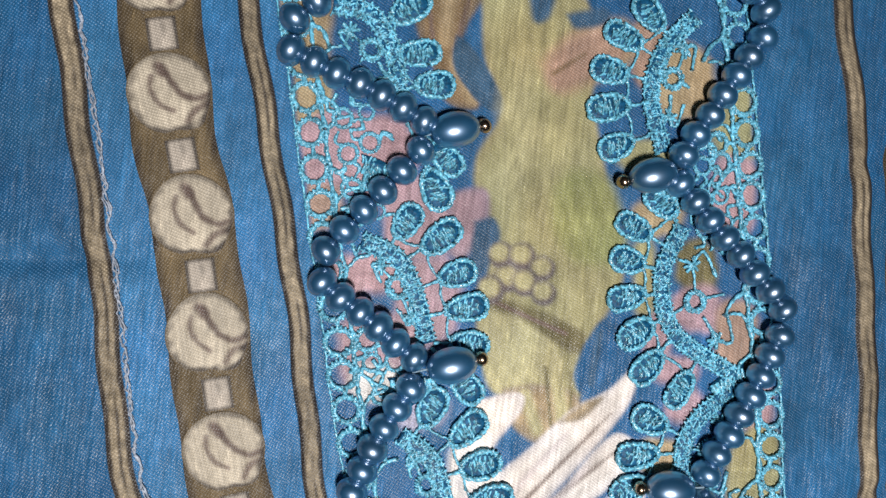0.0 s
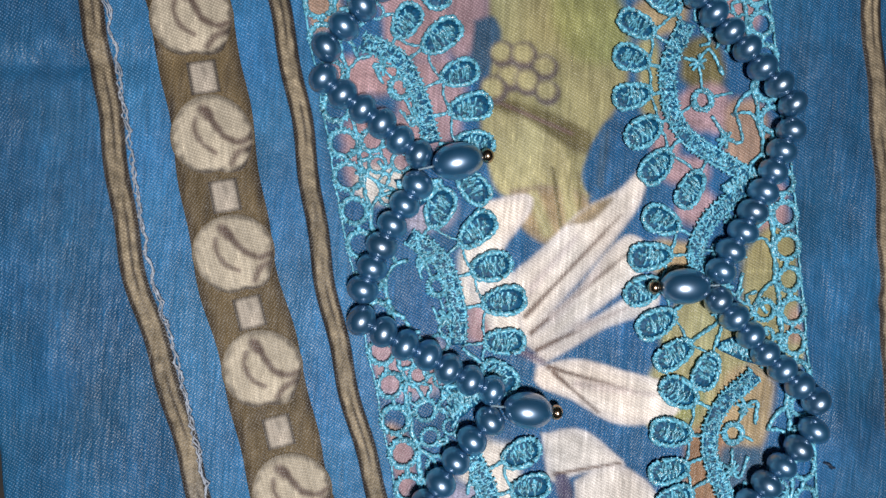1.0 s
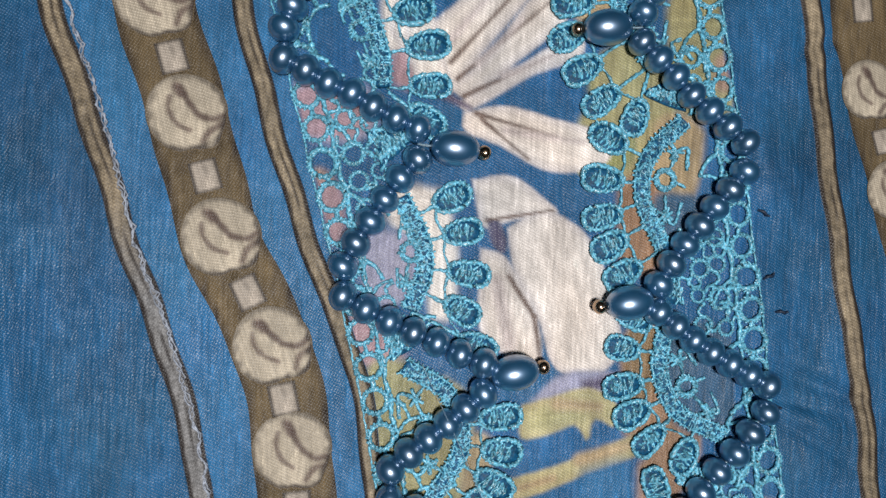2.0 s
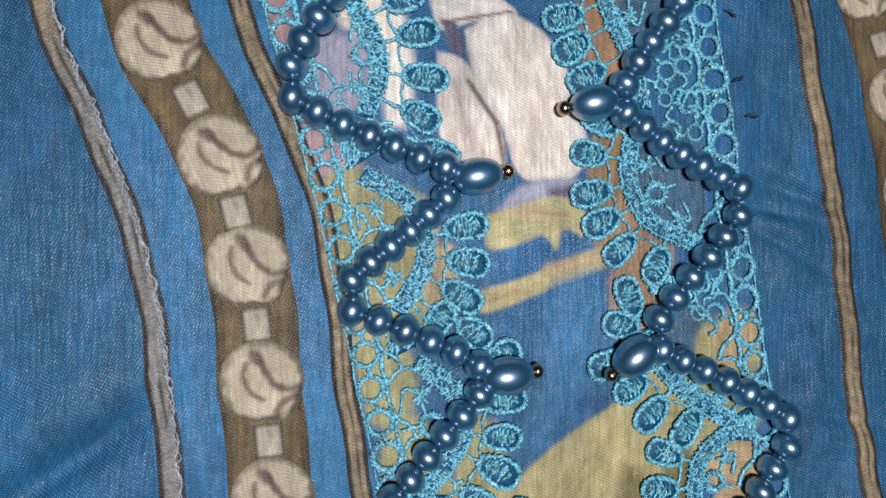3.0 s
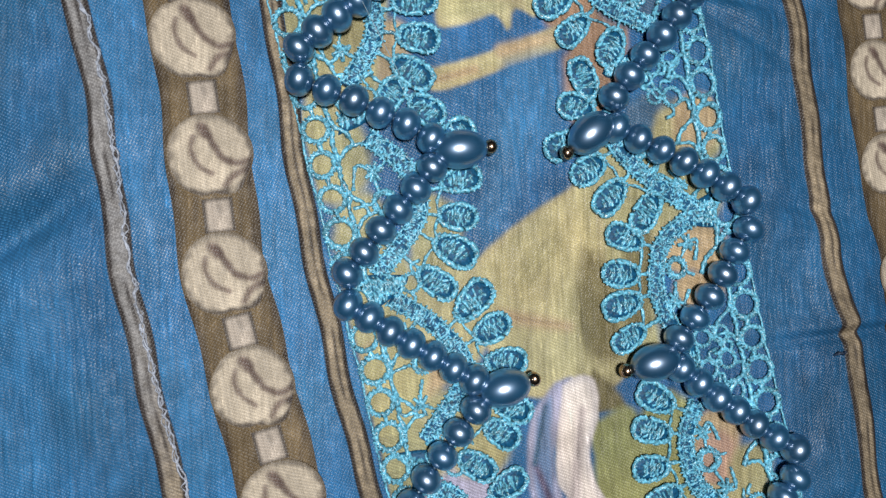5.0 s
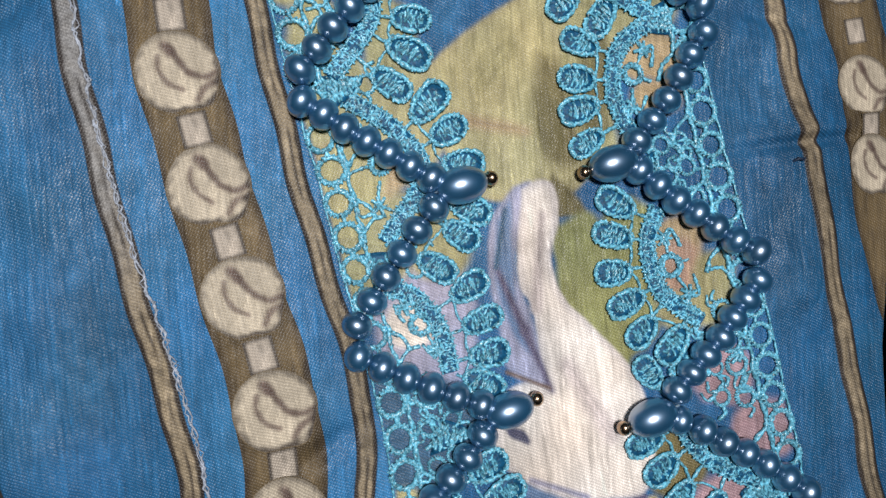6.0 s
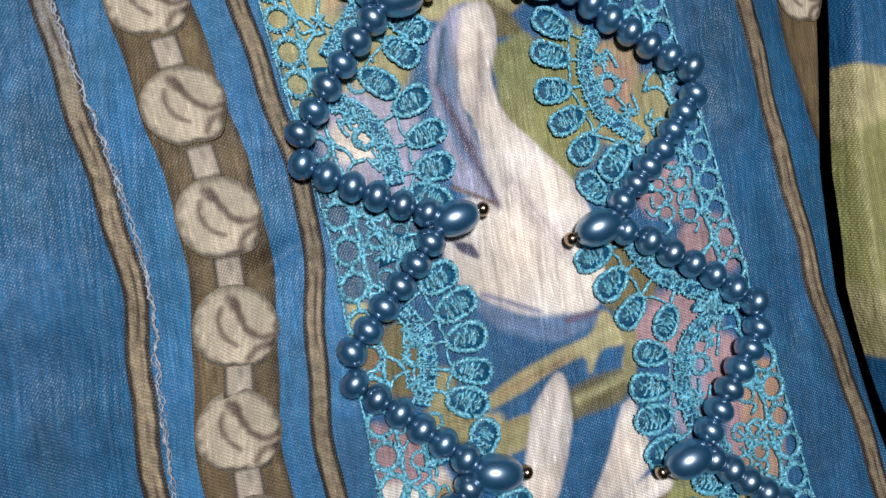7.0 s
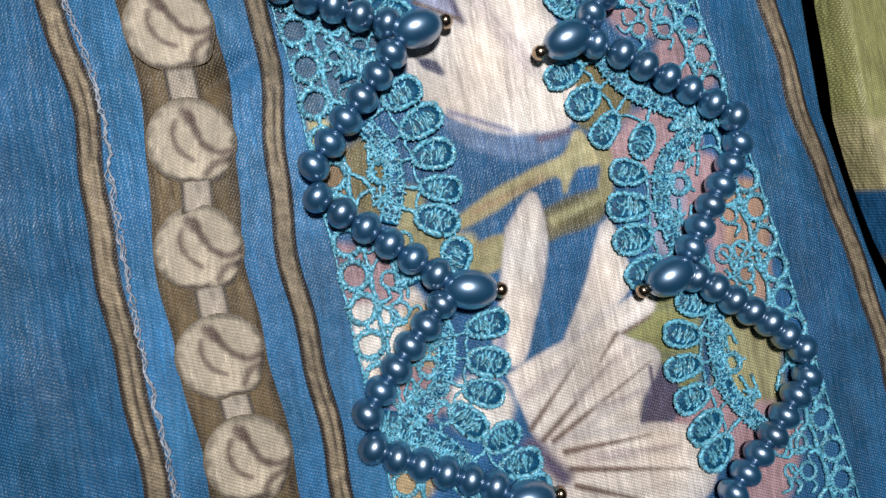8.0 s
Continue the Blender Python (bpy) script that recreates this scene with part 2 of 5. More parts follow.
class Paint:
    """Colour at each vertex of a sheet, built up stroke by stroke."""

    def __init__(self, x, y, ground):
        self.x, self.y = x, y
        self.rgb = np.tile(ground, (len(x), 1))
        self.wob = fuzz(x, y, 9, 3) * 0.8 + fuzz(x, y, 2.4, 4) * 0.25

    def lay(self, mask, colour):
        self.rgb += (colour - self.rgb) * np.clip(mask, 0, 1)[:, None]

    def shape(self, ink, soft, *corners):
        """A painted area inside a rounded outline, with brush streaks and a tinted rim."""
        q = spline(corners + corners[:1], 1.2)[:-1]
        x, y = self.x, self.y
        (xa, ya), (xb, yb) = q.min(0) - soft - 1.5, q.max(0) + soft + 1.5
        near = np.nonzero((x > xa) & (x < xb) & (y > ya) & (y < yb))[0]
        x, y = x[near], y[near]
        gap, odd = np.full(len(x), 1e9), np.zeros(len(x), bool)
        for (ax, ay), (bx, by) in zip(q, np.roll(q, -1, 0)):
            dx, dy = bx - ax, by - ay
            s = np.clip(((x - ax) * dx + (y - ay) * dy) / (dx * dx + dy * dy + 1e-9), 0, 1)
            gap = np.minimum(gap, (x - ax - dx * s) ** 2 + (y - ay - dy * s) ** 2)
            odd ^= ((ay > y) != (by > y)) & (x < (bx - ax) * (y - ay) / (by - ay + 1e-12) + ax)
        wob = self.wob[near]
        gap = np.sqrt(gap) * np.where(odd, 1, -1) + 0.35 * wob
        c, d = q.mean(0), q - q.mean(0)
        axis = np.linalg.svd(d, full_matrices=False)[2][0]
        off, run = (y - c[1]) * axis[0] - (x - c[0]) * axis[1], (x - c[0]) * axis[0] + (y - c[1]) * axis[1]
        streak = 1 + 0.07 * np.sin(off * 1.9 + 2.2 * wob + run * 0.1) + 0.04 * np.sin(off * 5.3 + 3 * wob) + 0.05 * wob + 0.13 * fuzz(x, y, 8, 77)
        tone = INK[ink][None, :] * streak[:, None]
        if soft < 0.75:
            rim = step(2.2, 0.0, gap)[:, None] * 0.28
            tone = tone * (1 - rim) + INK["tan" if ink in ("straw", "olive") else "lavender" if ink == "white" else "slate"][None, :] * rim * 0.8
        self.rgb[near] += (tone - self.rgb[near]) * step(-soft, soft, gap)[:, None]

    def stroke(self, x0, y0, x1, y1, w0, w1, ink, soft=0.5):
        """A tapered brush stroke with streaks along it and an uneven rim."""
        x, y = self.x, self.y
        soft = min(soft, 0.85 * max(w0, w1))
        reach = max(w0, w1) + 4
        near = np.nonzero((x > min(x0, x1) - reach) & (x < max(x0, x1) + reach) & (y > min(y0, y1) - reach) & (y < max(y0, y1) + reach))[0]
        x, y = x[near], y[near]
        dx, dy = x1 - x0, y1 - y0
        size = max(math.hypot(dx, dy), 1e-6)
        s = np.clip(((x - x0) * dx + (y - y0) * dy) / size ** 2, 0, 1)
        off = ((x - x0) * dy - (y - y0) * dx) / size
        width = w0 + (w1 - w0) * s
        gap = width - np.hypot(x - x0 - dx * s, y - y0 - dy * s) + self.wob[near] * min(1.0, max(w0, w1) * 0.25)
        mask = np.clip(step(-soft, soft, gap), 0, 1)
        streak = 1 + 0.13 * np.sin(off * 2.6 + 2.5 * self.wob[near]) * np.sin(off * 0.7 + s * 3) + 0.08 * np.sin(off * 6.1 + 3 * self.wob[near]) + 0.07 * self.wob[near]
        tone = INK[ink][None, :] * streak[:, None]
        if min(w0, w1) > 1.6 and soft < 1:
            rim = step(2.4, 0.0, gap)[:, None] * 0.32
            tone = tone * (1 - rim) + INK["tan" if ink in ("straw", "olive") else "lavender" if ink == "white" else "slate"][None, :] * rim * 0.8
        self.rgb[near] += (tone - self.rgb[near]) * mask[:, None]


def sheet(name, rows, cols, place, paint, material, parent, label):
    """A fine sheet: place(u, v) gives millimetres, paint(x, y, u, v) the colours."""
    v, u = np.meshgrid(np.linspace(0, 1, rows), np.linspace(0, 1, cols), indexing="ij")
    u, v = u.ravel(), v.ravel()
    x, y, z = place(u, v)
    mesh = bpy.data.meshes.new(name)
    k = (np.arange(rows - 1)[:, None] * cols + np.arange(cols - 1)[None, :]).ravel()
    quads = np.stack([k, k + cols, k + cols + 1, k + 1], 1).ravel().astype(np.int32)
    mesh.vertices.add(rows * cols)
    mesh.vertices.foreach_set("co", (np.stack([x, y, z], 1) * MM).astype(np.float32).ravel())
    mesh.loops.add(len(quads))
    mesh.loops.foreach_set("vertex_index", quads)
    mesh.polygons.add(len(k))
    mesh.polygons.foreach_set("loop_start", np.arange(len(k), dtype=np.int32) * 4)
    mesh.polygons.foreach_set("use_smooth", np.ones(len(k), dtype=bool))
    mesh.update(calc_edges=True)
    rgb = np.clip(paint(x, y, u, v), 0.0, 1.0)
    layer = mesh.attributes.new("print", "FLOAT_COLOR", "POINT")
    layer.data.foreach_set("color", np.hstack([rgb, np.ones((len(rgb), 1))]).astype(np.float32).ravel())
    return part(name, mesh, material, parent, label)


BRAID_A = [(-93, 105), (-78.2, 49), (-72.6, 27.6), (-66.5, 1.1), (-61, -23), (-54.4, -42.2), (-46.5, -64.7), (-41.4, -77), (-37.0, -90), (-33.0, -106), (-30.6, -126), (-28.9, -142), (-25, -164), (-18.9, -194), (-15.8, -211), (-15.8, -226), (-14.8, -249), (-12.7, -272), (-8, -330)]
CHAIN = [(-75, 105), (-60.2, 40.7), (-54.1, 20.2), (-49.1, -0.1), (-44, -20.6), (-37.7, -40.8), (-30.9, -62.7), (-21.2, -82), (-16.9, -100.8), (-14.8, -120.8), (-13.2, -141), (-9.2, -160.5), (-4.6, -180), (-0.6, -199.7), (0.2, -218.5), (-1.0, -236.1), (0, -254.1), (2, -271.2), (6, -330)]
BRAID_B = [(-62, 105), (-47.9, 54), (-42.5, 35.8), (-37, 15.3), (-32.3, -4), (-27.5, -24.5), (-21, -47.5), (-12.5, -70), (-6.7, -84), (-3.1, -100.2), (0.0, -125), (2.2, -141), (6, -162), (12, -187.5), (14.2, -202), (13.7, -218), (13, -238), (14.5, -257.6), (16.1, -276), (19, -330)]
BRAID_C = [(58, 105), (66.3, 72.8), (72, 50.9), (76.7, 22.8), (80.5, 0), (83.5, -18), (86, -40), (90, -62), (94.7, -88), (98, -113), (101.2, -140), (104.5, -160), (108, -186), (112, -208), (115.2, -228), (120, -250), (123.5, -271), (131, -330)]
CHAIN_RIGHT = [(84, 60), (90, 10), (97, -28), (107, -62), (111.5, -88), (115.6, -124), (119.3, -147), (119.8, -160), (121.2, -174), (125.5, -190), (133, -206)]


def floral(x, y, u, v):
    """Blue satin with the painted flowers between the two laces."""
    p = Paint(x, y, INK["cloth"])
    p.rgb *= (1 + 0.13 * fuzz(x, y, 22, 11) + 0.08 * fuzz(x, y, 5, 12))[:, None]
    inside = step(0.2, 1.4, x - along(LACE_LEFT, y) + 0.6 * p.wob) * step(0.2, 1.4, along(LACE_RIGHT, y) - x + 0.6 * p.wob)
    between = step(-1.0, 1.0, x - np.interp(y, [q[1] for q in BRAID_A[::-1]], [q[0] for q in BRAID_A[::-1]])) * step(-1.0, 1.0, along(LACE_LEFT, y) - x)
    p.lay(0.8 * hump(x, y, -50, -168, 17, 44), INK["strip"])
    p.lay(between, INK["strip"])
    outer = p.rgb.copy()
    p.lay(inside, INK["blue"])
    blot, shape = p.stroke, p.shape
    # colour seen through the holes of the laces
    blot(-40.0, 58.3, -38.4, 44.5, 5.8, 5.8, "tan", 1.2)
    blot(-30.9, 33.9, -23.4, 34.9, 7.5, 7.5, "pink", 1.2)
    blot(-34.2, 24.2, -31.9, 24.5, 4.0, 4.0, "peach", 1.2)
    blot(-14.8, 26.2, -14.4, 22.1, 5.8, 5.8, "pink", 1.2)
    blot(-25.8, 13.0, -18.4, 13.8, 4.0, 4.0, "pink", 1.2)
    blot(-11.8, 11.7, -11.1, 6.0, 6.0, 6.0, "pink", 1.2)
    blot(-20.2, 1.7, -19.6, -3.4, 5.8, 5.8, "pink", 1.2)
    blot(-10.7, -10.4, -8.2, -10.2, 4.0, 4.0, "lavender", 1.2)
    blot(-20.2, -6.4, -16.6, -6.1, 3.2, 3.2, "white", 1.2)
    blot(-15.9, -39.3, -9.8, -39.0, 5.8, 5.8, "lavender", 1.2)
    blot(-0.6, -17.8, -0.1, -24.6, 3.2, 3.2, "white", 1.2)
    blot(1.6, -28.9, 1.7, -31.0, 2.9, 2.9, "pink", 1.2)
    blot(-14.4, -53.6, -13.9, -60.2, 4.0, 4.0, "peach", 1.2)
    blot(-15.6, -39.5, -10.0, -39.1, 4.6, 4.6, "pink", 1.2)
    blot(3.1, -56.2, 6.3, -56.1, 4.6, 4.6, "white", 1.2)
    blot(-1.0, -65.4, -0.9, -69.3, 5.2, 5.2, "lavender", 1.2)
    blot(9.0, -60.0, 9.5, -74.1, 2.6, 2.6, "white", 1.2)
    blot(-12.7, -55.7, -12.6, -59.2, 4.0, 4.0, "pink", 1.2)
    blot(-6.7, -79.3, -6.6, -81.7, 4.0, 4.0, "pink", 1.2)
    blot(3.1, -95.9, 5.4, -95.9, 3.5, 3.5, "olive", 1.2)
    blot(-2.9, -99.9, -2.7, -104.3, 4.0, 4.0, "olive", 1.2)
    blot(-3.0, -81.7, -1.2, -81.7, 4.0, 4.0, "pink", 1.2)
    blot(0.2, -89.9, -0.1, -98.6, 5.8, 5.8, "olive", 1.2)
    blot(8.7, -95.6, 8.4, -104.8, 6.9, 6.9, "olive", 1.2)
    blot(17.0, -100.8, 16.7, -108.7, 2.9, 2.9, "tan", 1.2)
    blot(4.8, -109.4, 10.8, -109.6, 3.5, 3.5, "olive", 1.2)
    blot(4.2, -114.7, 4.0, -119.8, 3.5, 3.5, "straw", 1.2)
    blot(10.4, -132.6, 10.3, -136.2, 4.6, 4.6, "olive", 1.2)
    blot(22.1, -131.1, 21.6, -145.3, 2.9, 2.9, "olive", 1.2)
    blot(13.1, -142.6, 12.7, -154.6, 5.8, 5.8, "olive", 1.2)
    blot(23.5, -150.8, 23.4, -154.4, 7.5, 7.5, "straw", 1.2)
    blot(6.1, -119.9, 5.9, -123.8, 5.8, 5.8, "olive", 1.2)
    blot(23.9, -132.9, 23.5, -140.4, 4.0, 4.0, "olive", 1.2)
    blot(14.6, -147.8, 14.3, -153.1, 6.9, 6.9, "olive", 1.2)
    blot(26.2, -147.8, 26.0, -153.0, 6.3, 6.3, "straw", 1.2)
    blot(13.4, -160.4, 17.5, -160.6, 6.3, 6.3, "tan", 1.2)
    blot(25.0, -170.2, 30.3, -170.6, 6.3, 6.3, "olive", 1.2)
    blot(19.9, -171.9, 23.5, -172.1, 2.9, 2.9, "white", 1.2)
    blot(14.5, -180.8, 14.3, -183.2, 4.0, 4.0, "olive", 1.2)
    blot(26.9, -185.5, 26.7, -190.7, 9.2, 9.2, "lavender", 1.2)
    blot(14.4, -160.2, 14.0, -164.2, 5.8, 5.8, "olive", 1.2)
    blot(15.7, -174.0, 17.8, -174.2, 6.3, 6.3, "olive", 1.2)
    blot(30.8, -166.6, 30.3, -173.0, 6.3, 6.3, "olive", 1.2)
    blot(23.8, -187.0, 26.0, -187.1, 6.3, 6.3, "lavender", 1.2)
    blot(23.1, -187.9, 24.5, -188.1, 4.0, 4.0, "white", 1.2)
    blot(19.5, -206.2, 26.0, -206.9, 9.8, 9.8, "slate", 1.2)
    blot(18.9, -220.0, 20.1, -220.1, 3.5, 3.5, "olive", 1.2)
    blot(24.2, -228.6, 27.2, -228.9, 5.8, 5.8, "brown", 1.2)
    blot(35.0, -232.7, 34.3, -238.4, 2.3, 2.3, "olive", 1.2)
    blot(22.2, -242.1, 20.9, -253.1, 4.0, 4.0, "pink", 1.2)
    blot(37.8, -243.1, 42.3, -243.8, 4.0, 4.0, "straw", 1.2)
    blot(29.2, -250.3, 30.4, -250.5, 3.5, 3.5, "white", 1.2)
    blot(29.2, -223.9, 28.0, -231.4, 3.5, 3.5, "moss", 1.2)
    blot(35.4, -240.3, 36.9, -240.6, 4.6, 4.6, "olive", 1.2)
    blot(23.8, -246.0, 25.9, -246.4, 6.3, 6.3, "pink", 1.2)
    blot(24.4, -255.8, 23.8, -259.7, 6.3, 6.3, "white", 1.2)
    blot(33.6, -254.0, 32.5, -260.7, 2.9, 2.9, "tan", 1.2)
    blot(31.4, -266.4, 32.9, -266.7, 4.6, 4.6, "pink", 1.2)
    blot(39.9, -269.9, 43.5, -270.6, 4.6, 4.6, "white", 1.2)
    blot(24.6, -278.6, 28.0, -279.3, 4.6, 4.6, "tan", 1.2)
    blot(25.5, 64.6, 26.3, 58.0, 3.5, 3.5, "peach", 1.2)
    blot(33.2, 58.6, 33.6, 55.4, 5.8, 5.8, "tan", 1.2)
    blot(45.1, 53.1, 45.8, 47.9, 5.2, 5.2, "olive", 1.2)
    blot(46.2, 40.3, 47.1, 33.1, 4.6, 4.6, "pink", 1.2)
    blot(24.9, 41.5, 29.4, 42.2, 2.9, 2.9, "olive", 1.2)
    blot(29.6, 30.1, 33.4, 30.6, 4.0, 4.0, "tan", 1.2)
    blot(29.5, 23.5, 30.8, 12.9, 2.3, 2.3, "olive", 1.2)
    blot(40.3, 23.2, 40.6, 21.0, 4.3, 4.3, "moss", 1.2)
    blot(40.4, 13.2, 42.2, 13.4, 4.6, 4.6, "pink", 1.2)
    blot(34.2, 9.3, 34.6, 6.0, 2.9, 2.9, "pink", 1.2)
    blot(36.9, 1.3, 40.4, 1.6, 2.9, 2.9, "pink", 1.2)
    blot(51.1, 11.9, 51.7, 6.8, 4.6, 4.6, "peach", 1.2)
    blot(56.0, -3.0, 56.3, -5.6, 4.0, 4.0, "pink", 1.2)
    blot(57.8, -12.3, 58.6, -18.5, 4.6, 4.6, "olive", 1.2)
    blot(40.6, -5.8, 41.9, -5.7, 3.5, 3.5, "pink", 1.2)
    blot(35.2, -15.5, 39.7, -15.1, 2.9, 2.9, "tan", 1.2)
    blot(57.8, -16.0, 58.4, -22.7, 6.3, 6.3, "olive", 1.2)
    blot(42.2, -30.8, 51.3, -30.3, 5.8, 5.8, "green", 1.2)
    blot(42.5, -40.6, 48.0, -40.3, 8.1, 8.1, "olive", 1.2)
    blot(54.3, -44.0, 54.6, -48.2, 5.2, 5.2, "tan", 1.2)
    blot(58.5, -30.9, 60.8, -30.8, 5.8, 5.8, "olive", 1.2)
    blot(57.9, -19.3, 60.2, -19.1, 5.8, 5.8, "olive", 1.2)
    blot(44.8, -30.5, 45.1, -39.9, 7.5, 7.5, "olive", 1.2)
    blot(54.9, -40.7, 55.1, -45.1, 5.8, 5.8, "tan", 1.2)
    blot(47.2, -52.4, 47.5, -62.8, 4.6, 4.6, "orange", 1.2)
    blot(63.9, -25.1, 64.0, -28.3, 2.3, 2.3, "peach", 1.2)
    blot(54.4, -55.1, 56.2, -55.0, 4.6, 4.6, "slate", 1.2)
    blot(48.0, -81.0, 48.4, -95.3, 3.5, 3.5, "orange", 1.2)
    blot(60.2, -83.8, 60.4, -91.0, 7.5, 7.5, "slate", 1.2)
    blot(56.0, -99.6, 56.2, -104.8, 5.2, 5.2, "orange", 1.2)
    blot(49.2, -79.3, 49.0, -89.3, 3.7, 3.7, "brown", 1.2)
    blot(55.2, -94.6, 55.1, -97.8, 6.3, 6.3, "orange", 1.2)
    blot(61.6, -83.5, 61.4, -91.2, 6.9, 6.9, "slate", 1.2)
    blot(53.2, -105.8, 53.1, -111.6, 4.6, 4.6, "orange", 1.2)
    blot(64.9, -114.9, 67.0, -114.9, 5.2, 5.2, "slate", 1.2)
    blot(71.1, -117.7, 75.7, -117.9, 5.8, 5.8, "olive", 1.2)
    blot(62.2, -126.2, 62.1, -132.1, 7.5, 7.5, "olive", 1.2)
    blot(70.8, -140.4, 75.0, -140.7, 4.6, 4.6, "tan", 1.2)
    blot(60.2, -139.7, 59.8, -156.8, 5.8, 5.8, "olive", 1.2)
    blot(72.5, -147.6, 75.3, -147.8, 4.0, 4.0, "tan", 1.2)
    blot(59.9, -128.0, 71.2, -128.1, 8.6, 8.6, "olive", 1.2)
    blot(69.7, -139.4, 72.7, -139.5, 4.6, 4.6, "tan", 1.2)
    blot(62.2, -137.1, 61.4, -153.0, 2.9, 2.9, "moss", 1.2)
    blot(65.9, -174.0, 65.1, -190.1, 6.3, 6.3, "green", 1.2)
    blot(76.8, -175.6, 76.5, -181.6, 4.6, 4.6, "tan", 1.2)
    blot(75.2, -188.3, 77.0, -188.4, 4.6, 4.6, "olive", 1.2)
    blot(74.2, -114.9, 74.1, -117.7, 4.6, 4.6, "tan", 1.2)
    blot(82.3, -200.3, 85.1, -200.6, 4.0, 4.0, "pink", 1.2)
    blot(76.7, -179.4, 76.5, -182.0, 4.0, 4.0, "peach", 1.2)
    blot(83.0, -182.5, 82.6, -187.5, 4.6, 4.6, "olive", 1.2)
    blot(81.4, -203.3, 84.5, -203.6, 4.6, 4.6, "pink", 1.2)
    blot(90.1, -213.2, 92.5, -213.5, 5.8, 5.8, "pink", 1.2)
    blot(73.0, -214.7, 72.6, -219.0, 5.8, 5.8, "moss", 1.2)
    blot(75.0, -228.8, 79.0, -229.3, 4.0, 4.0, "pink", 1.2)
    blot(82.6, -200.6, 82.2, -203.2, 4.0, 4.0, "pink", 1.2)
    blot(80.8, -225.8, 80.2, -229.8, 2.3, 2.3, "lavender", 1.2)
    blot(88.2, -233.1, 87.1, -240.8, 3.5, 3.5, "pink", 1.2)
    blot(97.3, -243.2, 95.4, -255.3, 6.3, 6.3, "pink", 1.2)
    blot(75.1, -215.6, 74.6, -218.6, 5.2, 5.2, "moss", 1.2)
    blot(82.6, -227.7, 85.3, -228.0, 6.9, 6.9, "pink", 1.2)
    blot(83.5, -236.9, 81.8, -246.5, 3.5, 3.5, "lavender", 1.2)
    blot(92.2, -234.7, 90.4, -244.5, 3.5, 3.5, "pink", 1.2)
    blot(99.8, -242.5, 97.2, -256.1, 5.2, 5.2, "peach", 1.2)
    blot(80.0, -262.7, 78.6, -270.8, 5.8, 5.8, "green", 1.2)
    blot(94.9, -268.6, 93.8, -274.3, 7.5, 7.5, "olive", 1.2)
    blot(83.0, -280.6, 85.5, -281.1, 6.3, 6.3, "pink", 1.2)
    blot(95.0, -286.9, 94.1, -291.5, 7.5, 7.5, "pink", 1.2)
    # brown drapery, olive ground and berries
    shape("olive", 0.7, (-8.2, 67.9), (-5.7, 55.7), (-1.4, 46.9), (-5.1, 37.9), (-4.9, 31.6), (-2.2, 26.7), (-0.5, 17.4), (-1.5, 7.8), (0.7, -1.5), (4.0, -6.0), (9.3, -5.0), (19.5, -6.3), (21.4, 5.8), (25.8, 16.1), (25.0, 22.5), (22.6, 27.7), (19.6, 38.1), (15.8, 50.5), (15.9, 59.1), (9.9, 71.0))
    shape("brown", 0.5, (-21.1, 65.7), (-7.7, 68.0), (-9.6, 61.4), (-11.2, 56.9), (-11.1, 51.7), (-6.1, 48.3), (-6.6, 45.6), (-12.0, 46.2), (-15.0, 52.2), (-18.0, 56.9))
    blot(-13.8, 65.9, -13.4, 57.6, 1.4, 1.0, "tan", 1.2)
    blot(-11.3, 53.8, -7.4, 47.6, 1.0, 1.2, "tan", 1.0)
    blot(-17.2, 63.2, -14.9, 53.2, 0.3, 0.3, "umber", 0.8)
    blot(-10.1, 65.5, -11.6, 55.8, 0.4, 0.3, "umber", 0.8)
    shape("slate", 0.4, (-11.4, 58.5), (-8.1, 56.4), (-3.9, 51.3), (-1.4, 46.9), (-4.5, 46.2), (-9.1, 50.0), (-11.5, 53.8))
    shape("tan", 1.6, (4.0, 56.2), (10.8, 63.7), (20.6, 66.4), (22.2, 58.5), (15.4, 53.7), (9.1, 50.6))
    shape("peach", 1.6, (6.0, 57.6), (11.0, 62.6), (19.6, 65.7), (20.9, 59.4), (15.3, 54.7), (9.1, 51.1), (6.0, 53.3))
    shape("slate", 0.8, (0.7, 69.4), (5.6, 70.3), (5.7, 65.0), (2.6, 63.4))
    shape("slate", 0.8, (8.9, 66.0), (15.9, 68.3), (16.7, 65.7), (10.8, 63.7))
    blot(7.5, 54.6, 13.1, 59.2, 0.5, 0.3, "brown", 1.0)
    blot(1.7, 56.9, 0.9, 46.2, 2.0, 2.8, "straw", 3)
    blot(4.5, 43.5, 0.4, 32.3, 2.2, 2.6, "straw", 4)
    shape("green", 1.8, (10.1, 33.6), (14.1, 37.4), (21.7, 35.1), (25.6, 22.6), (16.3, 19.9), (10.5, 26.2))
    shape("pink", 0.7, (-9.4, 29.5), (-3.0, 31.7), (-1.3, 26.8), (-3.5, 20.2), (-7.6, 18.7))
    shape("slate", 0.6, (-4.3, 25.2), (-0.5, 26.6), (1.1, 22.4), (-1.4, 16.3), (-3.7, 14.9))
    shape("straw", 1.0, (-0.7, 7.9), (7.6, 9.3), (13.8, 4.0), (14.1, -3.5), (2.8, -5.6))
    shape("moss", 0.8, (-1.0, 12.3), (5.2, 11.1), (13.1, 9.3), (20.2, 6.2), (18.4, 2.8), (13.7, 4.5), (7.8, 7.7), (-0.1, 10.0))
    blot(-0.3, 11.3, 15.7, 6.3, 0.3, 0.4, "umber", 1.0)
    blot(1.4, 19.8, 1.6, 19.6, 2.4, 2.4, "umber", 0.5)
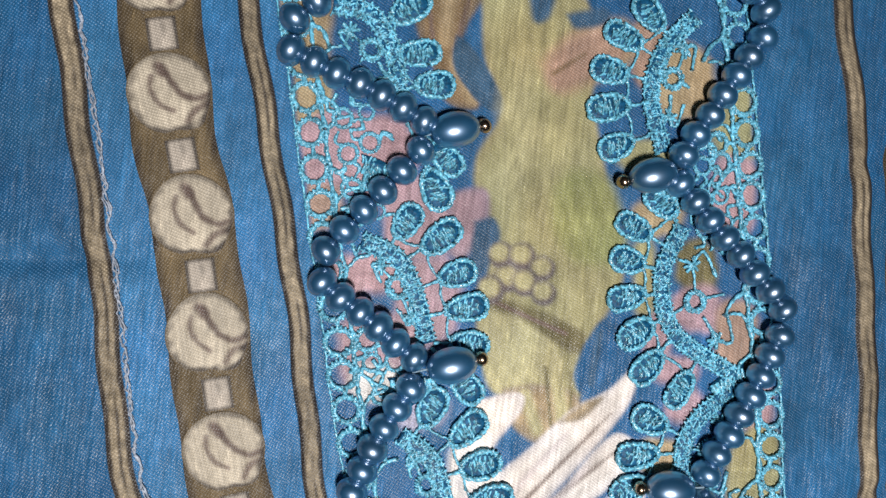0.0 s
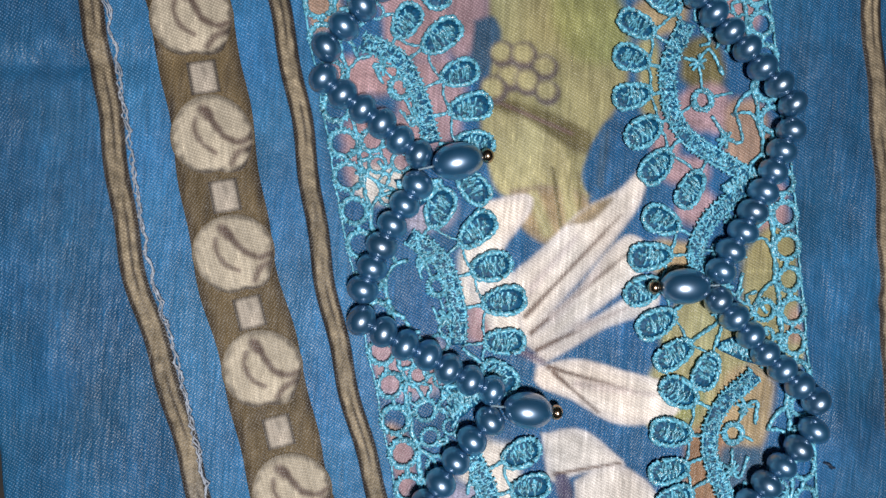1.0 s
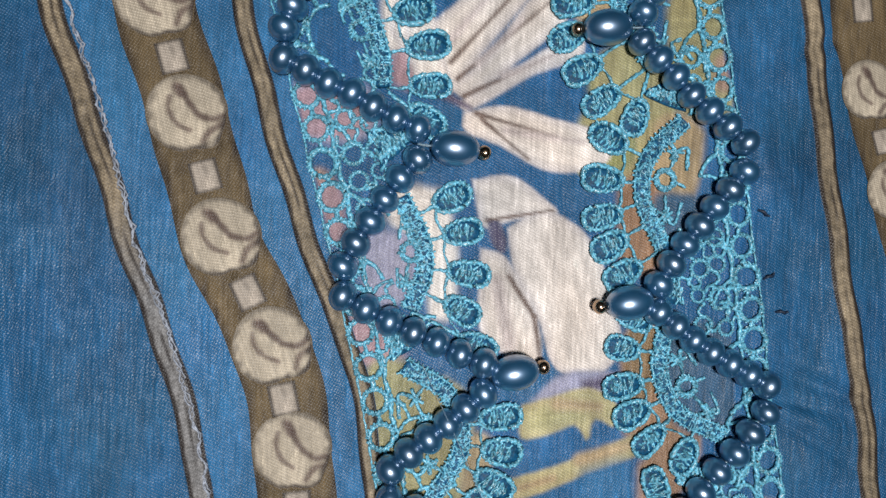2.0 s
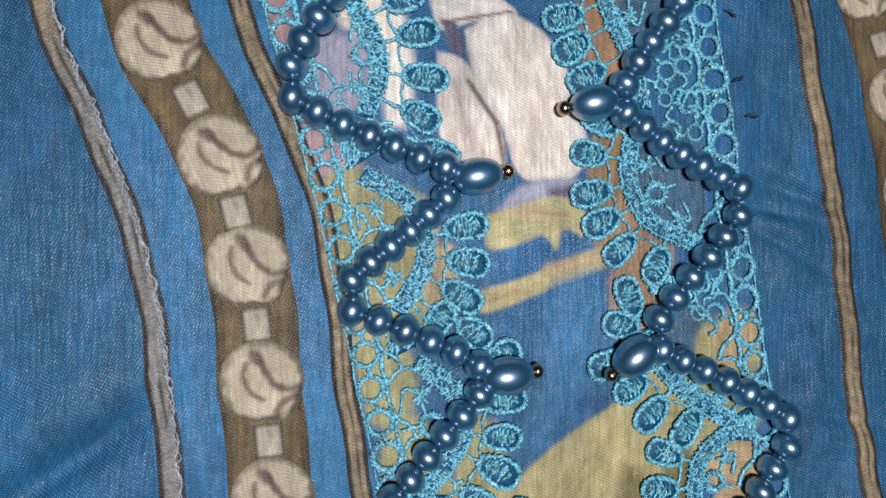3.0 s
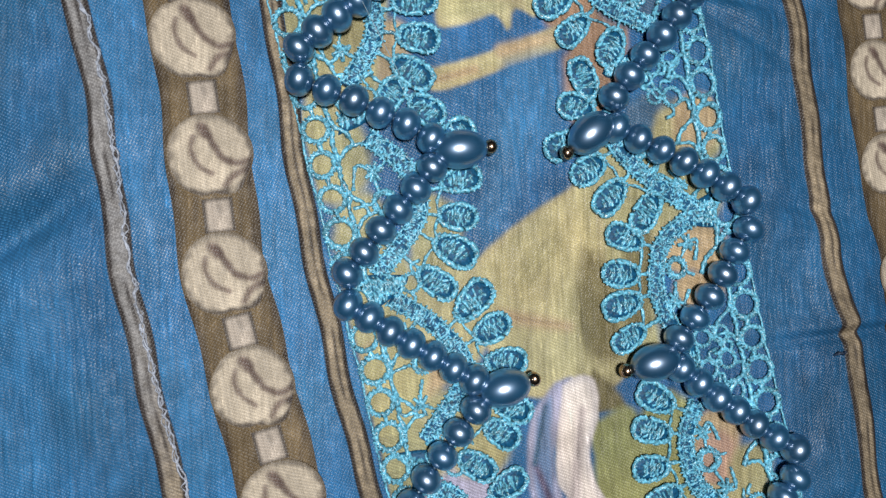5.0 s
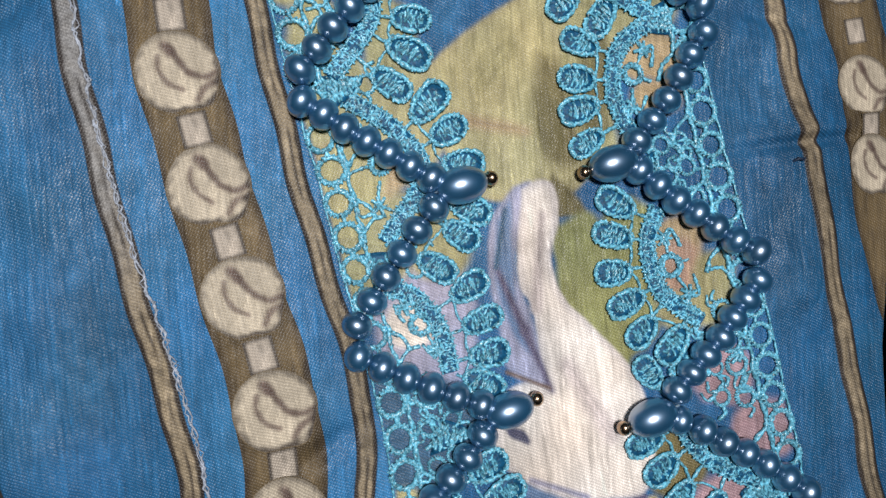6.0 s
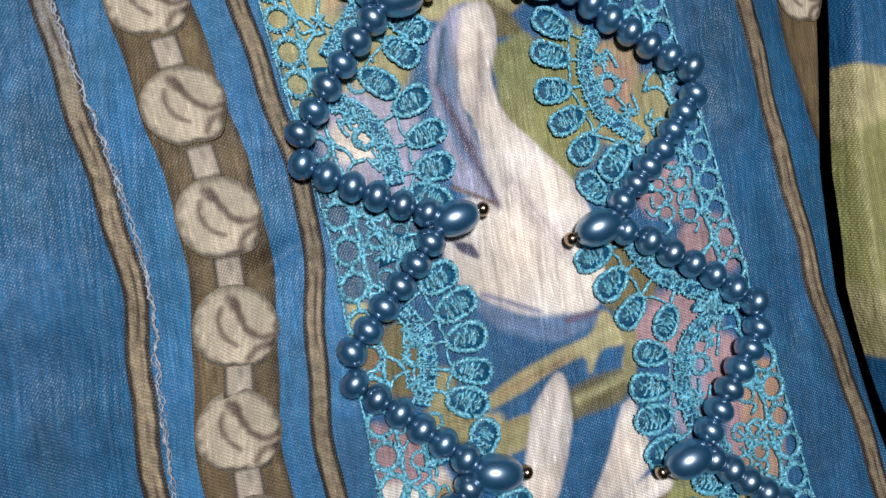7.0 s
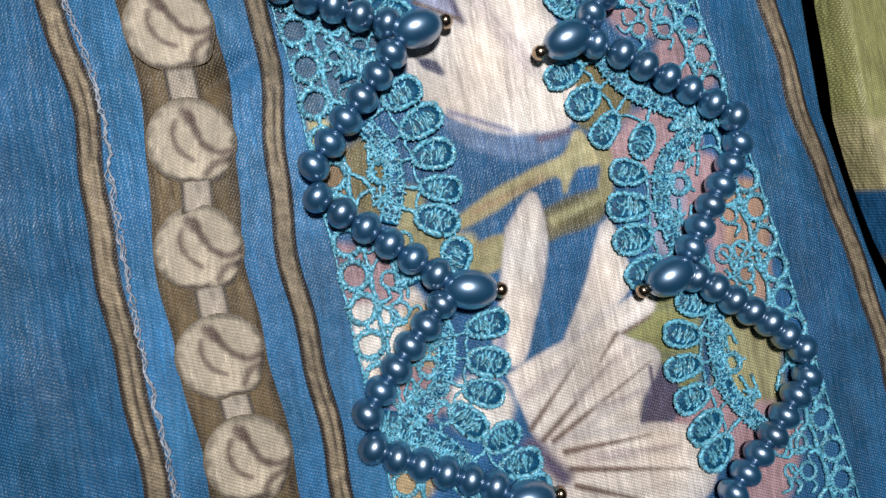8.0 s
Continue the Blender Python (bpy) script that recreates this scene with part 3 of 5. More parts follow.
    blot(1.0, 20.0, 1.3, 20.1, 1.6, 1.6, "straw", 0.7)
    blot(5.5, 20.0, 5.7, 19.8, 2.4, 2.4, "umber", 0.5)
    blot(5.1, 20.3, 5.5, 20.3, 1.6, 1.6, "straw", 0.7)
    blot(9.8, 18.1, 10.1, 17.9, 2.4, 2.4, "umber", 0.5)
    blot(9.4, 18.3, 9.8, 18.4, 1.6, 1.6, "straw", 0.7)
    blot(3.2, 15.5, 3.4, 15.3, 2.4, 2.4, "umber", 0.5)
    blot(2.8, 15.8, 3.2, 15.8, 1.6, 1.6, "straw", 0.7)
    blot(6.7, 15.0, 6.9, 14.8, 2.4, 2.4, "umber", 0.5)
    blot(6.3, 15.3, 6.6, 15.3, 1.6, 1.6, "straw", 0.7)
    blot(10.6, 13.5, 10.8, 13.4, 2.4, 2.4, "umber", 0.5)
    blot(10.2, 13.8, 10.5, 13.9, 1.6, 1.6, "straw", 0.7)
    blot(0.4, 13.1, 0.6, 12.9, 2.4, 2.4, "umber", 0.5)
    blot(-0.0, 13.3, 0.3, 13.4, 1.6, 1.6, "straw", 0.7)
    shape("blue", 0.5, (19.8, 4.6), (22.6, 9.7), (27.5, 7.5), (27.0, 2.0), (24.3, -4.2), (20.5, -5.1), (18.4, -1.5))
    blot(22.4, 7.0, 21.9, -2.8, 0.8, 0.8, "slate", 1.0)
    shape("tan", 0.6, (5.0, -5.4), (12.5, -3.6), (19.4, -5.2), (21.3, -11.5), (16.1, -15.2), (8.1, -12.6))
    blot(14.2, 0.8, 17.1, -9.7, 1.2, 1.4, "straw", 0.8)
    blot(9.5, -6.1, 12.4, -12.2, 1.2, 1.2, "straw", 0.8)
    blot(12.6, -0.4, 15.2, -12.0, 0.3, 0.3, "moss", 0.6)
    blot(17.7, -1.0, 18.8, -9.6, 0.3, 0.3, "moss", 0.6)
    # first flower
    shape("white", 0.4, (-1.1, -8.1), (7.9, -5.8), (9.3, -8.4), (5.3, -15.0), (2.8, -20.4), (2.0, -27.3), (-2.0, -23.4), (-1.2, -16.5))
    shape("white", 0.4, (7.5, -29.1), (5.7, -22.3), (11.9, -15.6), (17.9, -8.7), (26.3, -2.7), (30.7, 1.4), (30.1, -5.6), (27.0, -11.2), (21.9, -18.0), (16.9, -24.8), (10.0, -33.2))
    shape("white", 0.4, (9.4, -33.2), (17.0, -25.8), (25.0, -14.6), (29.2, -11.6), (33.1, -15.1), (30.0, -20.7), (23.7, -26.5), (13.3, -34.6))
    shape("white", 0.4, (11.3, -35.8), (21.7, -28.8), (28.0, -24.1), (34.6, -22.0), (34.3, -25.8), (24.0, -30.8), (13.5, -37.2))
    shape("green", 0.4, (34.3, -47.0), (41.7, -40.1), (46.5, -41.5), (44.0, -46.6), (36.8, -49.0))
    shape("white", 0.4, (12.5, -37.8), (20.0, -35.9), (29.0, -37.5), (38.3, -39.5), (41.4, -42.8), (39.1, -46.4), (29.9, -47.9), (18.4, -43.4), (12.8, -41.0))
    shape("white", 0.6, (0.9, -19.5), (5.7, -19.2), (8.7, -28.5), (10.6, -33.9), (4.6, -33.5), (1.2, -27.4))
    shape("tan", 0.5, (15.9, -11.0), (21.0, -6.3), (25.3, -4.9), (21.3, -9.5))
    blot(9.6, -28.4, 26.7, -8.0, 0.5, 0.2, "umber", 0.7)
    blot(10.9, -31.5, 28.4, -15.4, 0.5, 0.2, "umber", 0.7)
    blot(12.3, -34.6, 32.5, -23.8, 0.5, 0.2, "umber", 0.7)
    blot(14.7, -37.7, 30.5, -41.2, 0.5, 0.2, "umber", 0.7)
    blot(15.8, -38.7, 25.2, -45.8, 0.5, 0.2, "umber", 0.7)
    blot(7.8, -26.4, 18.2, -13.0, 0.9, 0.4, "blush", 1.8)
    blot(15.0, -28.1, 23.1, -19.0, 0.9, 0.4, "blush", 1.8)
    blot(19.6, -30.0, 31.4, -24.9, 0.9, 0.4, "blush", 1.8)
    blot(20.4, -40.6, 36.2, -42.0, 0.9, 0.4, "blush", 1.8)
    blot(6.8, -33.9, 13.5, -36.7, 1.0, 0.5, "violet", 1.2)
    shape("white", 0.4, (14.3, -50.2), (21.3, -48.8), (28.0, -52.8), (31.2, -55.9), (22.7, -57.3), (16.8, -59.1))
    shape("white", 0.4, (21.7, -59.2), (28.1, -55.5), (34.9, -58.1), (39.5, -63.3), (42.2, -70.9), (44.5, -79.5), (41.6, -85.8), (35.8, -87.0), (30.7, -84.6), (27.7, -75.5), (23.0, -67.1))
    shape("white", 0.4, (16.4, -63.1), (20.7, -64.0), (24.2, -69.2), (27.7, -75.5), (28.7, -84.6), (22.4, -83.1), (17.5, -80.0), (16.2, -72.7))
    shape("violet", 0.4, (17.3, -57.2), (20.0, -58.0), (21.4, -61.9), (20.7, -64.2), (18.3, -62.0))
    blot(22.0, -68.2, 27.1, -75.6, 0.4, 0.5, "umber", 0.5)
    blot(27.1, -75.6, 28.8, -85.1, 0.5, 0.3, "umber", 0.5)
    blot(17.3, -57.8, 30.3, -55.3, 0.3, 0.2, "umber", 0.5)
    blot(19.8, -69.4, 22.4, -81.0, 1.4, 1.4, "blush", 2.5)
    # stems and the straw leaf
    shape("lavender", 0.7, (26.9, -91.4), (33.3, -85.9), (43.9, -85.9), (43.8, -89.1), (34.2, -91.5))
    shape("violet", 1.0, (36.4, -87.4), (42.8, -86.4), (43.3, -88.9), (37.4, -89.9))
    shape("straw", 0.5, (25.4, -92.4), (30.0, -90.9), (38.5, -88.7), (44.3, -92.2), (43.8, -96.3), (39.6, -95.0), (38.4, -98.9), (35.6, -96.0), (29.8, -97.8), (25.2, -98.4))
    blot(27.3, -94.9, 35.2, -94.0, 1.5, 1.4, "olive", 1.3)
    blot(32.1, -92.0, 40.5, -92.5, 1.2, 1.0, "tan", 1.0)
    shape("straw", 0.5, (21.9, -106.1), (31.7, -103.9), (40.3, -101.0), (50.7, -97.0), (49.5, -101.3), (38.0, -105.4), (29.5, -109.1), (23.3, -110.1))
    blot(37.0, -102.7, 49.0, -99.3, 1.2, 1.0, "tan", 1.5)
    blot(23.3, -108.4, 31.7, -106.1, 0.8, 0.8, "tan", 1.5)
    shape("strip", 2.5, (38.0, -105.2), (46.7, -103.9), (47.5, -113.8), (39.5, -130.0), (31.8, -135.8), (34.4, -119.5))
    shape("straw", 0.6, (29.6, -141.6), (37.8, -134.4), (46.6, -129.4), (53.9, -126.3), (55.0, -141.1), (55.6, -151.7), (59.6, -160.4), (54.0, -165.9), (40.5, -166.1), (35.5, -163.2), (31.6, -154.8), (30.8, -149.6), (26.2, -147.9))
    shape("moss", 2.0, (51.0, -138.9), (54.8, -141.1), (57.5, -151.8), (58.5, -159.8), (51.6, -159.4), (48.8, -151.4))
    blot(39.5, -143.8, 46.3, -136.7, 2.4, 1.4, "olive", 3)
    blot(34.9, -150.8, 47.6, -153.5, 1.4, 1.0, "tan", 3)
    shape("moss", 0.8, (52.1, -161.5), (57.8, -167.7), (59.2, -173.1), (52.0, -173.6), (50.7, -166.2))
    shape("green", 0.8, (50.4, -172.5), (58.2, -171.4), (62.1, -181.8), (66.6, -195.0), (60.8, -196.0), (55.7, -186.6), (51.8, -177.8))
    shape("blue", 0.4, (52.7, -169.7), (58.3, -170.0), (57.8, -173.2), (53.1, -172.9))
    # white bird
    shape("green", 1.0, (52.0, -171.5), (60.1, -169.8), (65.4, -187.6), (64.4, -199.0), (56.5, -191.2), (52.0, -184.9))
    shape("lavender", 0.5, (44.5, -163.6), (48.3, -163.1), (45.8, -171.2), (43.7, -178.5), (46.6, -189.3), (49.4, -201.9), (41.5, -197.6), (39.9, -188.8), (38.7, -178.1), (39.6, -169.8))
    shape("white", 0.4, (46.0, -164.3), (49.2, -162.4), (52.2, -163.8), (52.7, -170.5), (50.9, -177.9), (52.6, -184.5), (57.7, -190.2), (64.0, -197.3), (67.9, -205.3), (68.7, -216.4), (66.3, -222.9), (59.3, -224.2), (50.4, -222.7), (43.0, -218.3), (37.9, -212.4), (39.5, -202.5), (44.6, -199.8), (49.4, -201.9), (47.5, -194.8), (46.9, -186.2), (44.5, -181.7), (44.5, -173.2))
    shape("periwinkle", 0.8, (40.7, -169.8), (43.7, -166.3), (43.5, -175.3), (43.6, -185.9), (46.2, -194.6), (42.2, -190.0), (40.0, -180.3))
    blot(40.2, -178.2, 44.9, -190.3, 0.6, 0.9, "violet", 1.0)
    blot(44.9, -190.3, 49.4, -201.9, 1.0, 0.3, "violet", 0.7)
    blot(42.5, -167.8, 40.2, -178.2, 0.4, 0.5, "slate", 0.8)
    blot(49.5, -169.2, 47.4, -186.2, 1.0, 1.0, "blush", 2.0)
    blot(52.6, -197.4, 60.5, -211.1, 1.4, 1.8, "blush", 4)
    blot(41.0, -197.6, 48.9, -201.3, 0.4, 0.3, "umber", 0.5)
    shape("violet", 0.4, (39.1, -207.0), (43.7, -208.4), (44.7, -211.7), (40.7, -209.8))
    shape("periwinkle", 0.9, (41.5, -217.5), (52.6, -222.6), (61.6, -223.8), (68.0, -224.6), (57.8, -228.4), (47.9, -225.3), (42.8, -220.4))
    blot(44.2, -217.9, 54.9, -222.4, 0.6, 0.6, "lavender", 1.5)
    blot(60.4, -224.7, 66.3, -223.8, 0.6, 0.5, "violet", 1.0)
    # lower stems and the second flower
    shape("straw", 0.5, (42.3, -237.1), (50.9, -232.5), (57.7, -230.0), (64.1, -227.9), (67.6, -223.6), (70.5, -227.3), (71.1, -230.8), (66.5, -231.3), (63.4, -235.4), (62.6, -231.9), (57.2, -233.3), (50.2, -236.5), (43.1, -238.9))
    shape("moss", 0.6, (58.6, -237.6), (65.6, -235.4), (71.3, -234.7), (72.5, -237.2), (69.3, -241.2), (62.2, -242.3), (58.3, -243.1))
    shape("olive", 0.6, (70.2, -224.6), (72.9, -225.5), (73.8, -232.0), (71.4, -239.1), (69.8, -235.2), (70.9, -230.6))
    blot(46.1, -236.3, 59.6, -231.8, 0.6, 0.6, "tan", 1.0)
    blot(60.4, -239.7, 69.8, -236.8, 0.8, 0.8, "olive", 1.0)
    shape("olive", 0.5, (42.5, -242.4), (51.6, -241.1), (49.9, -246.5), (43.2, -247.7))
    shape("white", 0.4, (51.3, -240.0), (57.1, -233.9), (58.7, -238.5), (57.9, -246.6), (54.6, -256.4), (50.1, -264.3), (45.7, -261.5), (48.7, -249.4))
    shape("white", 0.4, (68.9, -242.0), (71.4, -240.7), (72.8, -246.7), (73.1, -253.1), (66.5, -258.9), (58.2, -262.6), (62.1, -255.6), (66.0, -248.9))
    shape("green", 0.5, (69.9, -262.2), (77.4, -258.3), (84.6, -260.0), (84.2, -265.5), (78.1, -268.1), (71.7, -264.6))
    shape("white", 0.8, (56.1, -278.5), (67.1, -271.9), (73.6, -273.1), (75.0, -281.1), (62.0, -282.2))
    shape("violet", 0.7, (74.5, -268.0), (78.2, -269.7), (79.9, -276.3), (75.1, -280.6), (70.2, -279.2))
    shape("white", 0.4, (47.1, -265.7), (56.7, -261.9), (66.1, -258.3), (75.6, -255.4), (76.8, -258.4), (69.9, -262.2), (76.4, -266.2), (74.0, -272.1), (67.6, -275.3), (58.3, -278.4), (51.7, -279.2), (49.4, -273.7))
    shape("white", 0.4, (50.5, -279.9), (58.3, -278.4), (67.0, -278.3), (75.8, -279.5), (84.4, -283.0), (85.1, -288.9), (81.2, -294.3), (70.8, -294.7), (58.2, -291.5), (52.6, -286.4))
    blot(51.9, -278.2, 66.8, -266.7, 0.5, 0.2, "umber", 0.8)
    blot(53.9, -278.6, 74.5, -268.0, 0.5, 0.2, "umber", 0.8)
    blot(50.1, -275.8, 60.4, -265.6, 0.5, 0.2, "umber", 0.8)
    blot(55.7, -280.9, 72.1, -281.1, 0.5, 0.2, "umber", 0.8)
    blot(56.2, -284.1, 78.8, -288.6, 0.5, 0.2, "umber", 0.8)
    blot(56.8, -287.2, 71.1, -293.3, 0.5, 0.2, "umber", 0.8)
    blot(59.4, -271.5, 70.5, -265.2, 1.0, 0.5, "blush", 1.8)
    blot(63.3, -274.3, 72.5, -272.9, 1.0, 0.5, "blush", 1.8)
    blot(59.7, -282.8, 77.3, -284.2, 1.0, 0.5, "blush", 1.8)
    blot(50.1, -269.8, 58.3, -265.2, 1.0, 0.5, "blush", 1.8)
    blot(69.9, -262.0, 75.9, -259.9, 0.3, 0.2, "umber", 0.5)
    blot(49.7, -278.8, 54.9, -285.3, 1.6, 1.4, "violet", 1.6)
    blot(74.3, -269.0, 73.8, -278.3, 0.4, 0.3, "violet", 0.5)
    blot(48.2, -255.4, 46.5, -263.1, 0.8, 1.0, "lavender", 1.5)
    blot(68.8, -261.8, 64.7, -266.3, 0.4, 0.2, "umber", 0.6)
    plain = np.clip(inside, 0, 1)[:, None]
    p.rgb = p.rgb * plain + outer * (1 - plain)
    tone = 1 + 0.09 * fuzz(x, y, 14, 31) + 0.07 * fuzz(x, y, 3.5, 32) + 0.05 * fuzz(x * 2.2, y * 0.5, 2.0, 33)
    warm = 0.05 * fuzz(x, y, 10, 34)
    p.rgb *= tone[:, None] * np.stack([1 + warm, 1 + 0 * warm, 1 - warm], 1)
    return p.rgb


# ---- the garment ----
garment = thing("tunic", "blue printed satin tunic front with floral panel and stitched borders", "clothing")


def cloth_place(u, v):
    y = 100 - 430 * v
    left, right = edges(y)
    x = left + (right - left) * u
    return x, y, lie(x, y)


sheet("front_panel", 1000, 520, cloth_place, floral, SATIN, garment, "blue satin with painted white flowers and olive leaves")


def ribbon(name, line, half, ink, label, lift=0.12, across=22, material=None):
    """A long narrow band of print along a curve."""
    path = spline(line, 0.35)
    n = len(path)
    tangent = np.gradient(path, axis=0)
    tangent /= np.linalg.norm(tangent, axis=1)[:, None]
    side = np.stack([-tangent[:, 1], tangent[:, 0]], 1)

    def place(u, v):
        k = np.rint(v * (n - 1)).astype(int)
        wave = 0.25 * np.sin(k * 0.11) + 0.18 * np.sin(k * 0.041 + 2)
        d = (u * 2 - 1) * half
        x, y = path[k, 0] + side[k, 0] * (d + wave), path[k, 1] + side[k, 1] * (d + wave)
        x = np.minimum(x, edges(y)[1] - 3.2 + 0.3 * u)
        return x, y, lie(x, y) + lift * (1 - (u * 2 - 1) ** 4) + 0.012

    return sheet(name, n, across, place, ink, material or BRAID, garment, label)


def braid_ink(x, y, u, v):
    """Tan braid with dark rims and two dark threads."""
    d = np.abs(u * 2 - 1)
    rgb = np.tile(INK["braid"], (len(x), 1)) * (1 + 0.25 * fuzz(x, y, 1.2, 41) + 0.22 * fuzz(x, y, 9, 42))[:, None]
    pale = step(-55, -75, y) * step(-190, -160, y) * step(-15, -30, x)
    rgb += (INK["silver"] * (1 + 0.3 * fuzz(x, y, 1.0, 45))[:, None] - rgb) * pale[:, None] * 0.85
    knit = np.sin((y + 2.2 * np.abs(u - 0.54)) * 7.5 + 0.8 * fuzz(x, y, 3, 46))
    rgb *= (1 + 0.2 * knit + 0.12 * fuzz(x * 3, y, 0.8, 47))[:, None]
    dark = step(0.46, 0.70, d + 0.06 * fuzz(x, y, 2, 43)) * 0.95 + 0.75 * step(0.2, 0.06, np.abs(u * 2 - 1.08)) * step(-0.6, 0.4, fuzz(x, y, 7, 44))
    rgb += (INK["char"] - rgb) * np.clip(dark, 0, 1)[:, None]
    edge = step(0.9, 1.0, d)
    return rgb + (INK["cloth"] - rgb) * edge[:, None]


def band_ink(x, y, u, v):
    """Brown painted ground of the medallion chain."""
    d = np.abs(u * 2 - 1)
    rgb = np.tile(INK["bark"], (len(x), 1)) * (1 + 0.25 * fuzz(x, y, 4, 51) + 0.2 * fuzz(x, y, 12, 52))[:, None]
    dark = step(0.72, 0.98, d) * 0.6 + 0.35 * step(0.1, 0.9, fuzz(x * 2.5, y * 0.6, 3, 53))
    return np.clip(rgb + (INK["char"] - rgb) * dark[:, None], 0, 1)


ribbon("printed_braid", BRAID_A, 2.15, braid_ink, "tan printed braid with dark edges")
ribbon("printed_braid", BRAID_B, 1.95, braid_ink, "tan printed braid with dark edges", 0.3)
ribbon("printed_braid", BRAID_C, 2.3, braid_ink, "tan printed braid with dark edges", 0.3)
ribbon("chain_border", CHAIN, 7.0, band_ink, "brown printed border ground", 0.03, 40)
ribbon("chain_border", CHAIN_RIGHT, 6.6, band_ink, "brown printed border ground", 0.03, 40)


def medallion_mesh(seed):
    """A painted cream coil: two comma lobes, a tail and dark contours."""
    rings, spokes = 26, 72
    rng = np.random.RandomState(seed)
    r = np.concatenate([[0.0], np.repeat(np.linspace(1 / rings, 1, rings), spokes)])
    a = np.concatenate([[0.0], np.tile(np.linspace(0, 2 * np.pi, spokes, endpoint=False), rings)])
    # outline: round, with a short tail to the lower right
    out = 7.3 + 0.9 * np.exp(-((a - 5.35) / 0.3) ** 2) - 0.5 * np.exp(-((a - 4.75) / 0.2) ** 2) + 0.12 * np.sin(3 * a + seed)
    x, y = r * out * np.cos(a), r * out * np.sin(a)
    rgb = np.tile(INK["cream"], (len(x), 1)) * (1 + 0.10 * fuzz(x, y, 2.2, 60 + seed) + 0.06 * fuzz(x, y, 0.7, 61 + seed))[:, None]

    def line(px, py, width, strength):
        q = spline(np.stack([px, py], 1), 0.3)
        gap = np.min(np.hypot(x[:, None] - q[None, :, 0], y[:, None] - q[None, :, 1]), axis=1)
        dark = step(width * 1.7, width * 0.2, gap + 0.12 * fuzz(x, y, 1.2, 70 + seed)) * strength
        np.add(rgb, (INK["umber"] * 0.75 - rgb) * dark[:, None], out=rgb)

    j = rng.uniform(-0.35, 0.35, 8)
    line((-0.6 + j[0], 0.9, 2.2 + j[1], 4.4, 6.4), (4.6, 1.4, -0.4 + j[2], -1.6, -1.2), 0.62, 0.92)
    line((-2.6, -2.9 + j[3], -1.8, 0.2), (3.2, 0.8, -1.6 + j[4], -3.2), 0.5, 0.8)
    line((6.4, 4.2, 2.6 + j[5]), (-2.8, -3.4, -5.4), 0.62, 0.85)
    line((-1.2, -0.8, -0.4), (4.9, 4.3, 3.6), 0.95, 0.95)
    rim = step(0.80, 0.95, r + 0.05 * fuzz(x, y, 1.5, 80 + seed))
    rgb += (INK["char"] * 1.5 - rgb) * (rim * (0.72 + 0.2 * np.sin(a + 2.6)))[:, None]
    fade = step(0.955, 1.0, r)
    rgb += (INK["bark"] - rgb) * fade[:, None]
    verts = [(px * MM, py * MM, (0.06 - 0.05 * q ** 6) * MM) for px, py, q in zip(x, y, r)]
    faces = [(0, 1 + k, 1 + (k + 1) % spokes) for k in range(spokes)]
    for i in range(rings - 1):
        for k in range(spokes):
            l, b = (k + 1) % spokes, 1 + i * spokes
            faces.append((b + k, b + spokes + k, b + spokes + l, b + l))
    mesh = smooth_mesh("medallion", verts, faces)
    layer = mesh.attributes.new("print", "FLOAT_COLOR", "POINT")
    layer.data.foreach_set("color", np.hstack([np.clip(rgb, 0, 1), np.ones((len(rgb), 1))]).astype(np.float32).ravel())
    return mesh


def link_mesh():
    """The pale square link between two medallions."""
    n = 22
    g = np.linspace(-1, 1, n)
    gy, gx = np.meshgrid(g, g, indexing="ij")
    gx, gy = gx.ravel(), gy.ravel()
    d = np.maximum(np.abs(gx), np.abs(gy))
    rgb = np.tile(INK["cream"] * np.array((0.88, 0.88, 0.95)), (len(gx), 1)) * (1 + 0.12 * fuzz(gx * 2, gy * 2, 1.0, 91))[:, None]
    rgb += (INK["char"] - rgb) * (step(0.62, 0.85, np.abs(gx)) * 0.85)[:, None]
    rgb += (INK["char"] - rgb) * (step(0.72, 0.9, np.abs(gy)) * 0.7)[:, None]
    rgb += (INK["bark"] - rgb) * step(0.9, 1.0, d)[:, None]
    verts = [(a * 2.7 * MM, b * 3.1 * MM, (0.035 - 0.03 * q ** 6) * MM) for a, b, q in zip(gx, gy, d)]
    faces = [(i * n + k, i * n + k + 1, (i + 1) * n + k + 1, (i + 1) * n + k) for i in range(n - 1) for k in range(n - 1)]
    mesh = smooth_mesh("square_link", verts, faces)
    layer = mesh.attributes.new("print", "FLOAT_COLOR", "POINT")
    layer.data.foreach_set("color", np.hstack([np.clip(rgb, 0, 1), np.ones((len(rgb), 1))]).astype(np.float32).ravel())
    return mesh


